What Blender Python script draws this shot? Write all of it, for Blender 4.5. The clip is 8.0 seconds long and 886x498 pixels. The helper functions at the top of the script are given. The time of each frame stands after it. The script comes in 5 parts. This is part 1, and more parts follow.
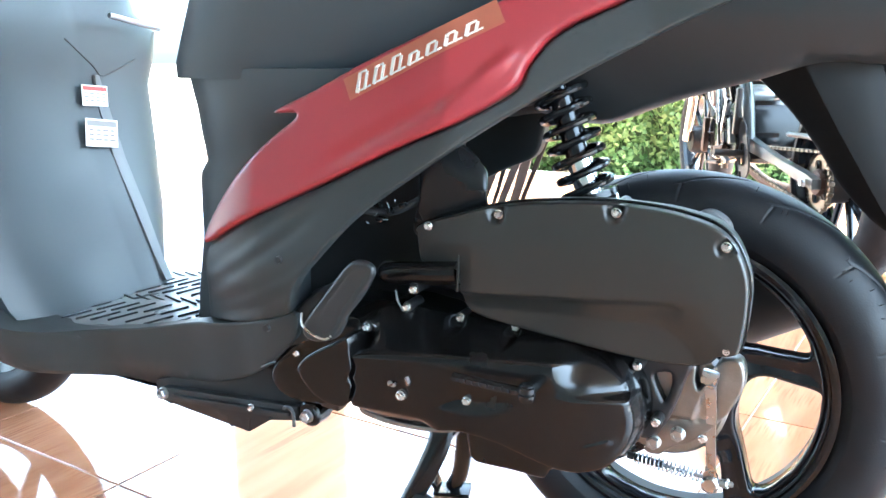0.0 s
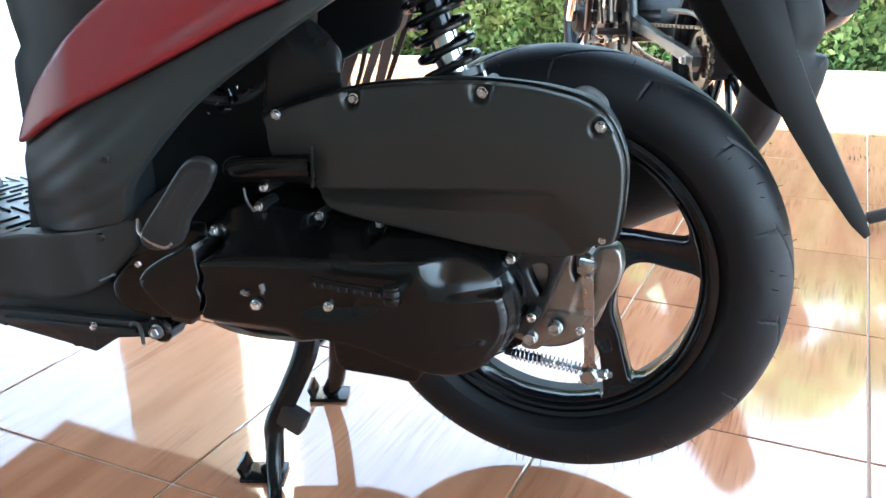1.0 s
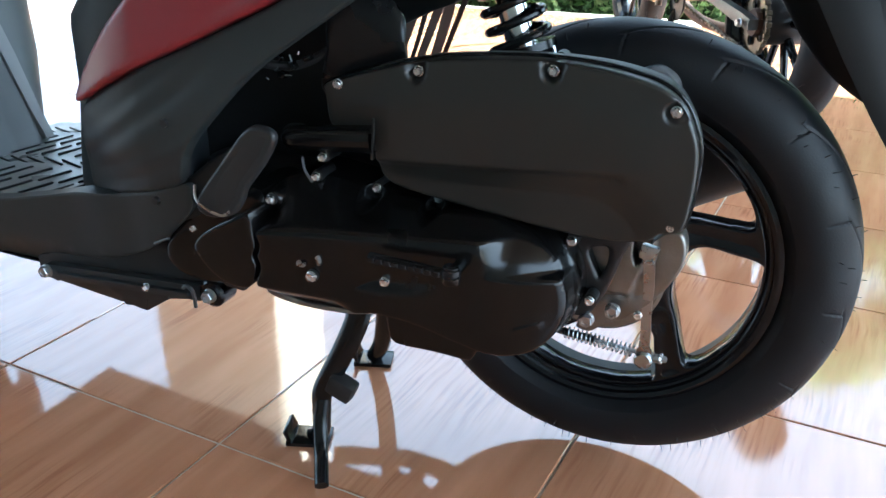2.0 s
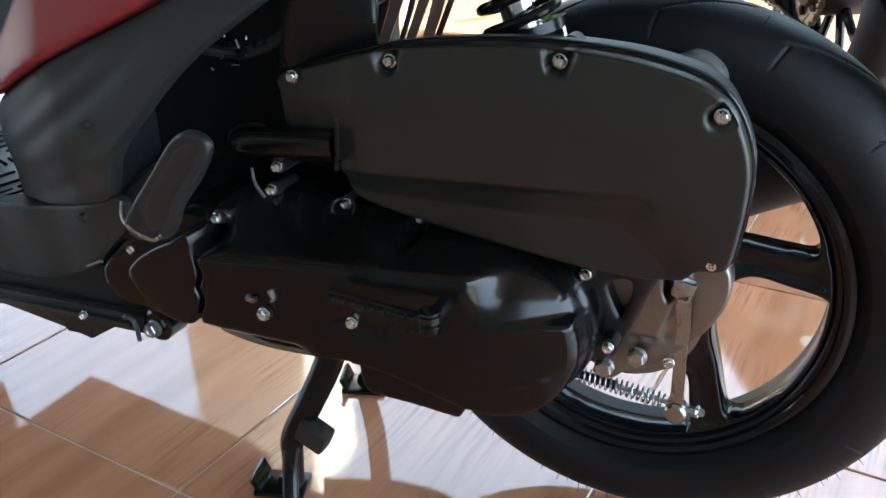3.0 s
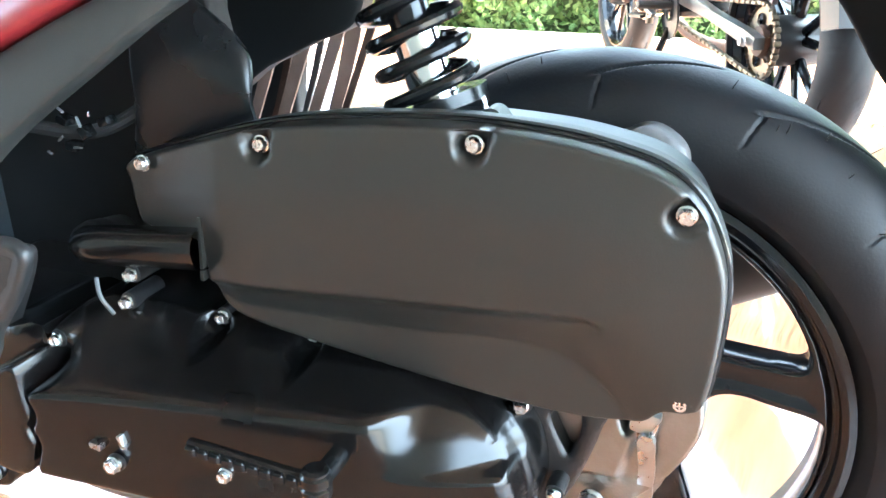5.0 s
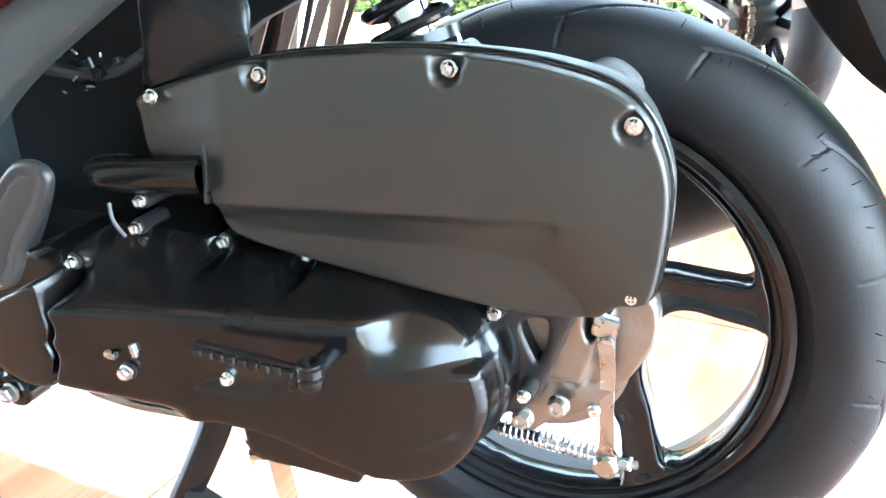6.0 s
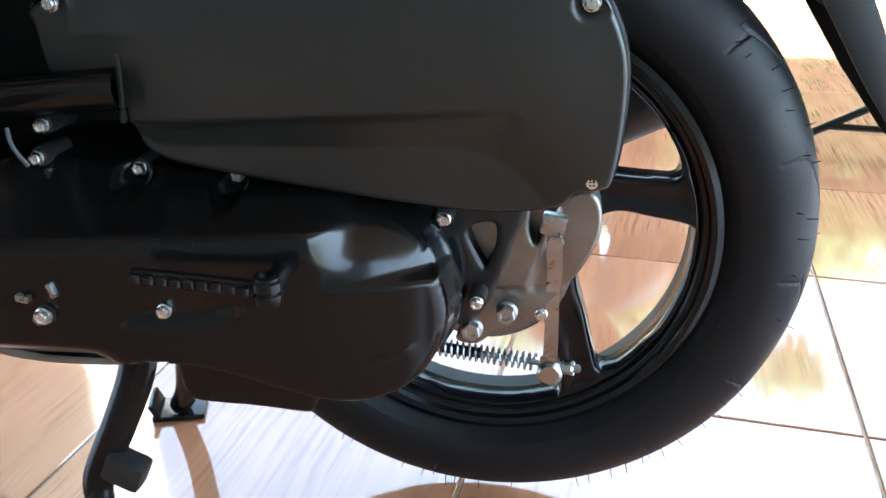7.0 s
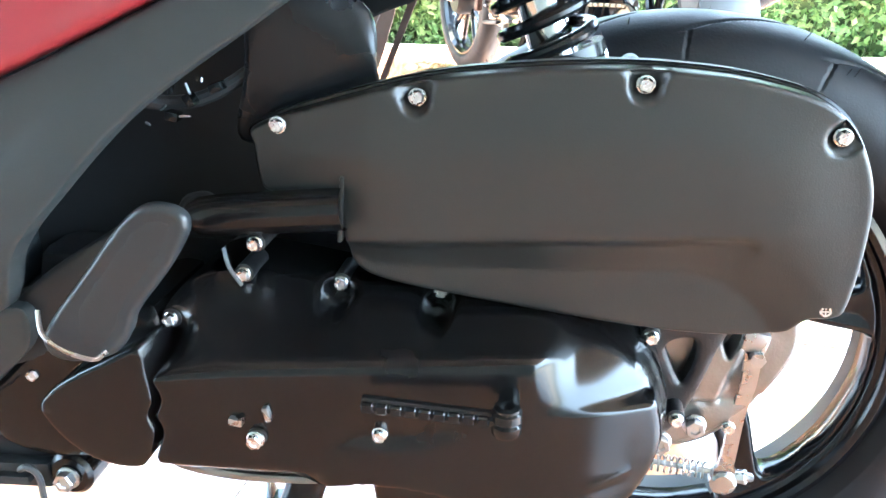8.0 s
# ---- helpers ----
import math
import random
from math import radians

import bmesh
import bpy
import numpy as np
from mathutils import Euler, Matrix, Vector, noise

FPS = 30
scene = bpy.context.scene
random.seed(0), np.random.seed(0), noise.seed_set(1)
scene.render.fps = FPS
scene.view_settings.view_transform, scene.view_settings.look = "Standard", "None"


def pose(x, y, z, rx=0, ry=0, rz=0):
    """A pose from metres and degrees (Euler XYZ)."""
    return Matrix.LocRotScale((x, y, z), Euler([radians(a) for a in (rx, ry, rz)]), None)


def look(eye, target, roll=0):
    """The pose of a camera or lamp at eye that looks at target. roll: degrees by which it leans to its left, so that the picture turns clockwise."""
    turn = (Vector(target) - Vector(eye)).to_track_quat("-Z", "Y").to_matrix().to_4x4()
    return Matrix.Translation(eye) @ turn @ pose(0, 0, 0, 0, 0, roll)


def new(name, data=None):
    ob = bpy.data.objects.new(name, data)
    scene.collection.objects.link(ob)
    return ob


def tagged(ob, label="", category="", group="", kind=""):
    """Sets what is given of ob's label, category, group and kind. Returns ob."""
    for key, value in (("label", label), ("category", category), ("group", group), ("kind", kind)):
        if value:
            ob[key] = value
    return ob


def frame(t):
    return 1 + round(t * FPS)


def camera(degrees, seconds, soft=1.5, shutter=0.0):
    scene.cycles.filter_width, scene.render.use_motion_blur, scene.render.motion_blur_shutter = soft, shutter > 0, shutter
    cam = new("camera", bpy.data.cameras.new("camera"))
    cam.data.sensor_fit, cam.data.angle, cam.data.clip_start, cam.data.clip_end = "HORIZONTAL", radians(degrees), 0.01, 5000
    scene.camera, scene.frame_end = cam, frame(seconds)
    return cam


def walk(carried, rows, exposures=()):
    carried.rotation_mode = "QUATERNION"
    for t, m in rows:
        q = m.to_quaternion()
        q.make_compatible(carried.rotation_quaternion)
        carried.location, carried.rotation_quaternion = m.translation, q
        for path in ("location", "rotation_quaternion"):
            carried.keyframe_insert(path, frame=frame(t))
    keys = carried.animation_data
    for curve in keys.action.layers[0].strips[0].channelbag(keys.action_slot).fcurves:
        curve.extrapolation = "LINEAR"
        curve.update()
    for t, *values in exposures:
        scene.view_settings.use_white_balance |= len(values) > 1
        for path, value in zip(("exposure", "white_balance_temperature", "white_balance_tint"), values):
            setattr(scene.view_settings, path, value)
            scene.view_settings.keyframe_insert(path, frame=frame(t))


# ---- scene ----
cam = camera(55.1, 8.0)
PATH = [
    (0, (0.197, -1.02, 0.673), (-0.691, 0.714, 0.222), -0.5),
    (0.5, (0.184, -0.972, 0.646), (-0.663, 0.74, 0.053), -0.6),
    (1, (0.195, -0.925, 0.65), (-0.441, 0.837, -0.049), -0.9),
    (1.5, (0.18, -0.927, 0.665), (-0.447, 0.822, -0.076), -0.1),
    (1.7, (0.169, -0.928, 0.673), (-0.48, 0.797, -0.105), 0.3),
    (2.8, (0.136, -0.77, 0.658), (-0.603, 0.882, -0.194), -0.2),
    (3, (0.13, -0.73, 0.649), (-0.617, 0.907, -0.225), -0.4),
    (3.5, (0.096, -0.673, 0.633), (-0.632, 0.962, -0.26), -0.1),
    (4, (0.085, -0.624, 0.637), (-0.654, 1.038, -0.194), -0.3),
    (4.5, (0.097, -0.578, 0.637), (-0.626, 1.119, -0.134), -0.5),
    (4.7, (0.099, -0.57, 0.635), (-0.605, 1.137, -0.133), -0.6),
    (5.8, (0.138, -0.63, 0.616), (-0.525, 1.088, -0.163), -0.5),
    (6, (0.14, -0.644, 0.608), (-0.517, 1.076, -0.172), -0.6),
    (6.5, (0.127, -0.666, 0.581), (-0.378, 1.107, -0.194), -1.0),
    (7, (0.069, -0.667, 0.553), (-0.222, 1.134, -0.267), -0.3),
    (7.5, (-0.03, -0.659, 0.551), (-0.312, 1.141, -0.273), -0.0),
    (8, (-0.084, -0.664, 0.598), (-0.345, 1.18, -0.133), 0.5),
]
walk(cam, [(t, look(eye, target, roll)) for t, eye, target, roll in PATH],
     [(t, 3.2 + e, k, -4) for t, e, k in ((0.0, 1.2, 4900), (0.5, 0.95, 4950), (1.0, 0.2, 4950), (1.5, -0.2, 4900), (3.0, -0.4, 5180), (3.5, 0.5, 4850), (4.0, 1.45, 5050), (4.5, 1.5, 5150), (6.0, 1.9, 5120), (6.5, 1.25, 4990), (7.0, 0.1, 4950), (7.5, -0.1, 4950), (8.0, 1.75, 4950))])

# ---- world and sun ----
world = bpy.data.worlds.new("sky")
scene.world = world
world.use_nodes = True
wn, wl = world.node_tree.nodes, world.node_tree.links
sky = wn.new("ShaderNodeTexSky")
sky.sky_type = "NISHITA"
sky.sun_disc = False
SUN_EL, SUN_AZ = radians(60), radians(86)      # azimuth from +y, towards +x
sky.sun_elevation, sky.sun_rotation = SUN_EL, SUN_AZ
sky.air_density, sky.dust_density = 1.0, 4.0
wn["Background"].inputs["Strength"].default_value = 0.15
haze = wn.new("ShaderNodeHueSaturation")      # bright tropical haze
haze.inputs["Saturation"].default_value = 0.35
wl.new(sky.outputs["Color"], haze.inputs["Color"])
wl.new(haze.outputs["Color"], wn["Background"].inputs["Color"])
sun = new("sun", bpy.data.lights.new("sun", "SUN"))
sun.data.energy, sun.data.angle, sun.data.color = 4.4, radians(0.6), (1.0, 0.95, 0.86)
sun_from = Vector((math.sin(SUN_AZ) * math.cos(SUN_EL), math.cos(SUN_AZ) * math.cos(SUN_EL), math.sin(SUN_EL)))
sun.matrix_world = look(sun_from * 20, (0, 0, 0))


# ---- materials ----
def material(name, colour, rough=0.5, metal=0.0, coat=0.0, grain=0.0, grain_scale=400.0, vary=0.12, vary_scale=9.0,
             rough_vary=0.1, ior=1.5, coat_rough=0.08, dust=0.0):
    """A surface with grain bump, blotchy variation of colour and roughness, and light dust."""
    m = bpy.data.materials.new(name)
    m.use_nodes = True
    n, l = m.node_tree.nodes, m.node_tree.links
    b = n["Principled BSDF"]
    tc = n.new("ShaderNodeTexCoord")
    big = n.new("ShaderNodeTexNoise")
    big.inputs["Scale"].default_value, big.inputs["Detail"].default_value = vary_scale, 6
    l.new(tc.outputs["Object"], big.inputs["Vector"])
    small = n.new("ShaderNodeTexNoise")
    small.inputs["Scale"].default_value, small.inputs["Detail"].default_value = grain_scale, 3
    l.new(tc.outputs["Object"], small.inputs["Vector"])
    mix = n.new("ShaderNodeMix")
    mix.data_type = "RGBA"
    mix.inputs[6].default_value = (*[c * (1 - vary) for c in colour], 1)
    mix.inputs[7].default_value = (*[min(1, c * (1 + vary) + dust) for c in colour], 1)
    l.new(big.outputs["Fac"], mix.inputs[0])
    l.new(mix.outputs[2], b.inputs["Base Color"])
    rr = n.new("ShaderNodeMapRange")
    rr.inputs["From Min"].default_value, rr.inputs["From Max"].default_value = 0.3, 0.7
    rr.inputs["To Min"].default_value, rr.inputs["To Max"].default_value = max(0.02, rough - rough_vary), min(1, rough + rough_vary)
    l.new(big.outputs["Fac"], rr.inputs["Value"])
    l.new(rr.outputs[0], b.inputs["Roughness"])
    b.inputs["Metallic"].default_value, b.inputs["IOR"].default_value = metal, ior
    b.inputs["Coat Weight"].default_value, b.inputs["Coat Roughness"].default_value = coat, coat_rough
    if grain:
        bump = n.new("ShaderNodeBump")
        bump.inputs["Strength"].default_value, bump.inputs["Distance"].default_value = grain, 0.0006
        l.new(small.outputs["Fac"], bump.inputs["Height"])
        l.new(bump.outputs[0], b.inputs["Normal"])
    return m


COVER = material("grained_black_plastic", (0.0165, 0.0168, 0.0150), 0.34, grain=0.22, grain_scale=900, vary=0.1, dust=0.004, rough_vary=0.025)
BLACK = material("black_plastic", (0.014, 0.0165, 0.018), 0.42, grain=0.15, grain_scale=700, dust=0.004)
INNER = material("dull_black_plastic", (0.010, 0.0105, 0.011), 0.55, grain=0.2, grain_scale=500, dust=0.004)
SHINY = material("smooth_black_plastic", (0.006, 0.0065, 0.007), 0.16, grain=0.05, vary_scale=14, ior=1.38)
PAINT = material("satin_black_enamel", (0.0035, 0.0034, 0.0036), 0.21, grain=0.04, grain_scale=300, ior=1.42, dust=0.0008, rough_vary=0.08, vary_scale=9)
SATIN = material("satin_black_plastic", (0.006, 0.0065, 0.007), 0.27, grain=0.05, vary_scale=14, rough_vary=0.02, ior=1.4)
FENDER = material("matt_black_fender", (0.006, 0.0072, 0.008), 0.55, grain=0.15, grain_scale=700, ior=1.33, dust=0.002)
CASE = material("black_cast_case", (0.012, 0.012, 0.013), 0.4, grain=0.5, grain_scale=600)
GREY = material("charcoal_panel", (0.025, 0.028, 0.0275), 0.48, grain=0.15, grain_scale=900, vary=0.08, dust=0.005, ior=1.4)
GREYSKIN = material("charcoal_inner_panel", (0.033, 0.041, 0.046), 0.5, grain=0.25, grain_scale=700, vary=0.08, dust=0.006)
# charcoal paled well beyond the other panels to hold the sky's sheen
BOARD = material("sky_pale_footboard_grey", (0.15, 0.16, 0.165), 0.36, grain=0.2, grain_scale=500, dust=0.01)
RED = material("dark_red_paint", (0.21, 0.0165, 0.023), 0.40, coat=0.3, coat_rough=0.2, vary=0.06, rough_vary=0.04)
RUBBER = material("tyre_rubber", (0.0048, 0.0058, 0.0078), 0.52, grain=0.3, grain_scale=500, vary=0.25, vary_scale=22, dust=0.002, ior=1.36)
SOFT = material("black_rubber", (0.013, 0.0125, 0.012), 0.6, grain=0.3, grain_scale=600, dust=0.006)
WHEEL = material("gloss_black_wheel_paint", (0.0045, 0.0052, 0.0068), 0.14, ior=1.42, grain=0.08, grain_scale=250)
ALLOY = material("cast_aluminium", (0.29, 0.28, 0.265), 0.40, metal=1.0, grain=0.5, grain_scale=450, vary=0.35, vary_scale=45)
STEEL = material("zinc_steel", (0.46, 0.48, 0.50), 0.30, metal=1.0, grain=0.15, vary=0.2, vary_scale=60)
BOLTM = material("bolt_steel", (0.74, 0.75, 0.76), 0.26, metal=1.0, vary=0.2, vary_scale=120)
CHROME = material("polished_steel", (0.7, 0.7, 0.69), 0.12, metal=1.0, vary=0.1, rough_vary=0.06)
TAN = material("bronze_tinted_alloy", (0.24, 0.165, 0.13), 0.5, metal=0.2, grain=0.3, vary=0.3, vary_scale=25)
RUST = material("rusty_brown_metal", (0.075, 0.045, 0.034), 0.6, metal=0.5, grain=0.5, vary=0.4, vary_scale=40)
GOLD = material("brassy_sprocket_steel", (0.17, 0.145, 0.11), 0.45, metal=0.9, vary=0.3, vary_scale=50)
SILVER = material("silver_grey_paint", (0.24, 0.25, 0.26), 0.36, metal=0.5, vary=0.15, vary_scale=20)
PEWTER = material("pewter_grey_paint", (0.10, 0.11, 0.115), 0.38, metal=0.5, vary=0.2, vary_scale=25)
# charcoal plastic made paler, with the light on raised parts put in
LIT_GREY = material("lit_grey_plastic", (0.11, 0.115, 0.12), 0.5, grain=0.2, grain_scale=600)
LABEL = material("white_label_paper", (0.78, 0.76, 0.72), 0.5, vary=0.05)
INK = material("grey_ink", (0.22, 0.21, 0.2), 0.6)
REDINK = material("red_ink", (0.5, 0.05, 0.04), 0.5)
BADGE = material("silver_badge_foil", (0.85, 0.83, 0.78), 0.28, metal=0.6, vary=0.06)
BADGE_EDGE = material("rose_gold_badge_film", (0.27, 0.085, 0.048), 0.4, metal=0.2, vary=0.12, vary_scale=40)
GROUT = material("cream_grout", (0.50, 0.44, 0.36), 0.85, grain=0.5, grain_scale=300, vary=0.25, vary_scale=30)
PLASTER = material("olive_grey_plaster", (0.17, 0.18, 0.16), 0.85, grain=0.4, grain_scale=120, vary=0.08, vary_scale=3)
CEIL = material("brown_ceiling_board", (0.22, 0.19, 0.16), 0.8, grain=0.2, vary=0.06, vary_scale=2)
PILLAR = material("peach_painted_pillar", (0.80, 0.66, 0.50), 0.7, grain=0.3, grain_scale=150, vary=0.08, vary_scale=4)
SOIL = material("dry_garden_soil", (0.30, 0.24, 0.17), 0.95, grain=0.8, grain_scale=60, vary=0.3, vary_scale=1.5)
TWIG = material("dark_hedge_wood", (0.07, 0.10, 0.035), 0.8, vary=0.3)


def tile_material():
    """Glazed terracotta tile with brushed wood-like streaks; each tile its own tone and drift."""
    m = bpy.data.materials.new("glazed_terracotta_tile")
    m.use_nodes = True
    n, l = m.node_tree.nodes, m.node_tree.links
    b = n["Principled BSDF"]
    tc, info = n.new("ShaderNodeTexCoord"), n.new("ShaderNodeObjectInfo")
    off = n.new("ShaderNodeVectorMath")
    off.operation = "SCALE"
    off.inputs[0].default_value = (37.0, 91.0, 13.0)
    l.new(info.outputs["Random"], off.inputs["Scale"])
    add = n.new("ShaderNodeVectorMath")
    l.new(tc.outputs["Object"], add.inputs[0])
    l.new(off.outputs[0], add.inputs[1])
    bend = n.new("ShaderNodeTexNoise")
    bend.inputs["Scale"].default_value = 5.0
    l.new(add.outputs[0], bend.inputs["Vector"])
    bs = n.new("ShaderNodeVectorMath")
    bs.operation = "MULTIPLY_ADD"
    bs.inputs[1].default_value = (0.022, 0.01, 0)
    l.new(bend.outputs["Color"], bs.inputs[0])
    l.new(add.outputs[0], bs.inputs[2])

    def streak(sx, sy, detail):
        mp = n.new("ShaderNodeMapping")
        mp.inputs["Scale"].default_value = (sx, sy, 1)
        mp.inputs["Rotation"].default_value = (0, 0, radians(-3))
        l.new(bs.outputs[0], mp.inputs["Vector"])
        t = n.new("ShaderNodeTexNoise")
        t.inputs["Scale"].default_value, t.inputs["Detail"].default_value = 1.0, detail
        l.new(mp.outputs[0], t.inputs["Vector"])
        return t

    fine, broad = streak(170, 7, 5), streak(26, 3, 3)
    ramp = n.new("ShaderNodeValToRGB")
    e = ramp.color_ramp.elements
    e[0].position, e[0].color = 0.36, (0.27, 0.105, 0.050, 1)
    e[1].position, e[1].color = 0.50, (0.47, 0.215, 0.108, 1)
    e.new(0.72).color = (0.54, 0.27, 0.145, 1)
    l.new(fine.outputs["Fac"], ramp.inputs["Fac"])
    ramp2 = n.new("ShaderNodeValToRGB")
    e = ramp2.color_ramp.elements
    e[0].position, e[0].color = 0.3, (0.38, 0.165, 0.078, 1)
    e[1].position, e[1].color = 0.7, (0.52, 0.25, 0.13, 1)
    l.new(broad.outputs["Fac"], ramp2.inputs["Fac"])
    mask = n.new("ShaderNodeMapRange")
    mask.inputs["From Min"].default_value, mask.inputs["From Max"].default_value = 0.45, 0.7
    patch = n.new("ShaderNodeTexNoise")
    patch.inputs["Scale"].default_value = 6.0
    l.new(add.outputs[0], patch.inputs["Vector"])
    l.new(patch.outputs["Fac"], mask.inputs["Value"])
    mix = n.new("ShaderNodeMix")
    mix.data_type = "RGBA"
    l.new(mask.outputs[0], mix.inputs[0])
    l.new(ramp2.outputs[0], mix.inputs[6])
    l.new(ramp.outputs[0], mix.inputs[7])
    tone = n.new("ShaderNodeHueSaturation")
    tone.inputs["Saturation"].default_value = 0.97
    val = n.new("ShaderNodeMapRange")
    val.inputs["To Min"].default_value, val.inputs["To Max"].default_value = 0.90, 1.06
    l.new(info.outputs["Random"], val.inputs["Value"])
    l.new(val.outputs[0], tone.inputs["Value"])
    l.new(mix.outputs[2], tone.inputs["Color"])
    l.new(tone.outputs[0], b.inputs["Base Color"])
    b.inputs["IOR"].default_value = 2.1
    smear = n.new("ShaderNodeMapRange")
    smear.inputs["From Min"].default_value, smear.inputs["From Max"].default_value = 0.35, 0.7
    smear.inputs["To Min"].default_value, smear.inputs["To Max"].default_value = 0.035, 0.085
    l.new(patch.outputs["Fac"], smear.inputs["Value"])
    l.new(smear.outputs[0], b.inputs["Roughness"])
    ripple = n.new("ShaderNodeTexNoise")
    ripple.inputs["Scale"].default_value, ripple.inputs["Detail"].default_value = 34.0, 6
    l.new(add.outputs[0], ripple.inputs["Vector"])
    bump = n.new("ShaderNodeBump")
    bump.inputs["Strength"].default_value, bump.inputs["Distance"].default_value = 0.10, 0.0011
    l.new(ripple.outputs["Fac"], bump.inputs["Height"])
    l.new(bump.outputs[0], b.inputs["Normal"])
    return m


def leaf_material():
    m = bpy.data.materials.new("hedge_leaf")
    m.use_nodes = True
    n, l = m.node_tree.nodes, m.node_tree.links
    b = n["Principled BSDF"]
    geo = n.new("ShaderNodeNewGeometry")
    ramp = n.new("ShaderNodeValToRGB")
    e = ramp.color_ramp.elements
    e[0].position, e[0].color = 0.0, (0.13, 0.22, 0.08, 1)
    e[1].position, e[1].color = 1.0, (0.42, 0.50, 0.22, 1)
    e.new(0.6).color = (0.26, 0.38, 0.14, 1)
    l.new(geo.outputs["Random Per Island"], ramp.inputs["Fac"])
    l.new(ramp.outputs[0], b.inputs["Base Color"])
    b.inputs["Roughness"].default_value = 0.4
    tr = n.new("ShaderNodeBsdfTranslucent")
    l.new(ramp.outputs[0], tr.inputs["Color"])
    mx = n.new("ShaderNodeMixShader")
    mx.inputs[0].default_value = 0.55
    l.new(b.outputs[0], mx.inputs[1])
    l.new(tr.outputs[0], mx.inputs[2])
    l.new(mx.outputs[0], n["Material Output"].inputs["Surface"])
    return m


TILE, LEAF = tile_material(), leaf_material()


# ---- building helpers ----
def finish(bm, name, mat, smooth=35):
    me = bpy.data.meshes.new(name)
    bmesh.ops.recalc_face_normals(bm, faces=bm.faces)
    bm.to_mesh(me)
    bm.free()
    me.materials.append(mat)
    if smooth:
        me.polygons.foreach_set("use_smooth", [True] * len(me.polygons))
        me.set_sharp_from_angle(angle=radians(smooth))
    return me


def part(name, bm, mat, parent, label="", smooth=35):
    """Links a bmesh, made in its thing's own space, as one mesh under that thing or under one of its parts."""
    ob = new(name, finish(bm, name, mat, smooth))
    ob.parent = parent
    return tagged(ob, label)


def piece(name, mesh, parent, m, label=""):
    ob = new(name, mesh)
    ob.parent = parent
    ob.matrix_local = m
    return tagged(ob, label)


def thing(name, label, category, at=(0, 0, 0), turn=0, group="", kind=""):
    ob = new(name)
    ob.empty_display_size = 0.1
    ob.matrix_world = pose(*at, 0, 0, turn)
    return tagged(ob, label, category, group, kind)


def curve_loop(points, n=6):
    """A closed smooth line through the points."""
    out, k = [], len(points)
    for i in range(k):
        p0, p1, p2, p3 = (Vector(points[(i + j) % k]) for j in (-1, 0, 1, 2))
        for s in range(n):
            t = s / n
            out.append(0.5 * ((2 * p1) + (p2 - p0) * t + (2 * p0 - 5 * p1 + 4 * p2 - p3) * t * t + (3 * p1 - p0 - 3 * p2 + p3) * t ** 3))
    return [tuple(p) for p in out]


def curve_open(points, n=8):
    pts = [Vector(p) for p in points]
    pts = [2 * pts[0] - pts[1]] + pts + [2 * pts[-1] - pts[-2]]
    out = []
    for i in range(1, len(pts) - 2):
        p0, p1, p2, p3 = pts[i - 1:i + 3]
        for s in range(n):
            t = s / n
            out.append(0.5 * ((2 * p1) + (p2 - p0) * t + (2 * p0 - 5 * p1 + 4 * p2 - p3) * t * t + (3 * p1 - p0 - 3 * p2 + p3) * t ** 3))
    return out + [pts[-2]]


def step(a, b, x):
    t = np.clip((x - a) / (b - a), 0, 1)
    return t * t * (3 - 2 * t)


def edge(d, r):
    """How far a rounded edge of radius r falls back at the distance d from the rim."""
    s = 1 - np.clip(d / r, 0, 1)
    return r * (1 - np.sqrt(np.maximum(0, 1 - s * s)))


def far_from(p, loop, chunk=3000):
    """Distance of the points p to a closed line, and whether they lie inside it."""
    if len(p) > chunk:
        got = [far_from(p[i:i + chunk], loop, chunk) for i in range(0, len(p), chunk)]
        return np.concatenate([g[0] for g in got]), np.concatenate([g[1] for g in got])
    a = np.array(loop)
    b = np.roll(a, -1, axis=0)
    ab, ap = b - a, p[:, None] - a[None]
    t = np.clip((ap * ab).sum(2) / np.maximum((ab * ab).sum(1), 1e-12), 0, 1)
    d = np.sqrt(((ap - t[..., None] * ab) ** 2).sum(2)).min(1)
    cross = ((a[:, 1] > p[:, None, 1]) != (b[:, 1] > p[:, None, 1])) & (p[:, None, 0] < ab[:, 0] * (p[:, None, 1] - a[:, 1]) / np.where(ab[:, 1] == 0, 1e-9, ab[:, 1]) + a[:, 0])
    return d, cross.sum(1) % 2 == 1


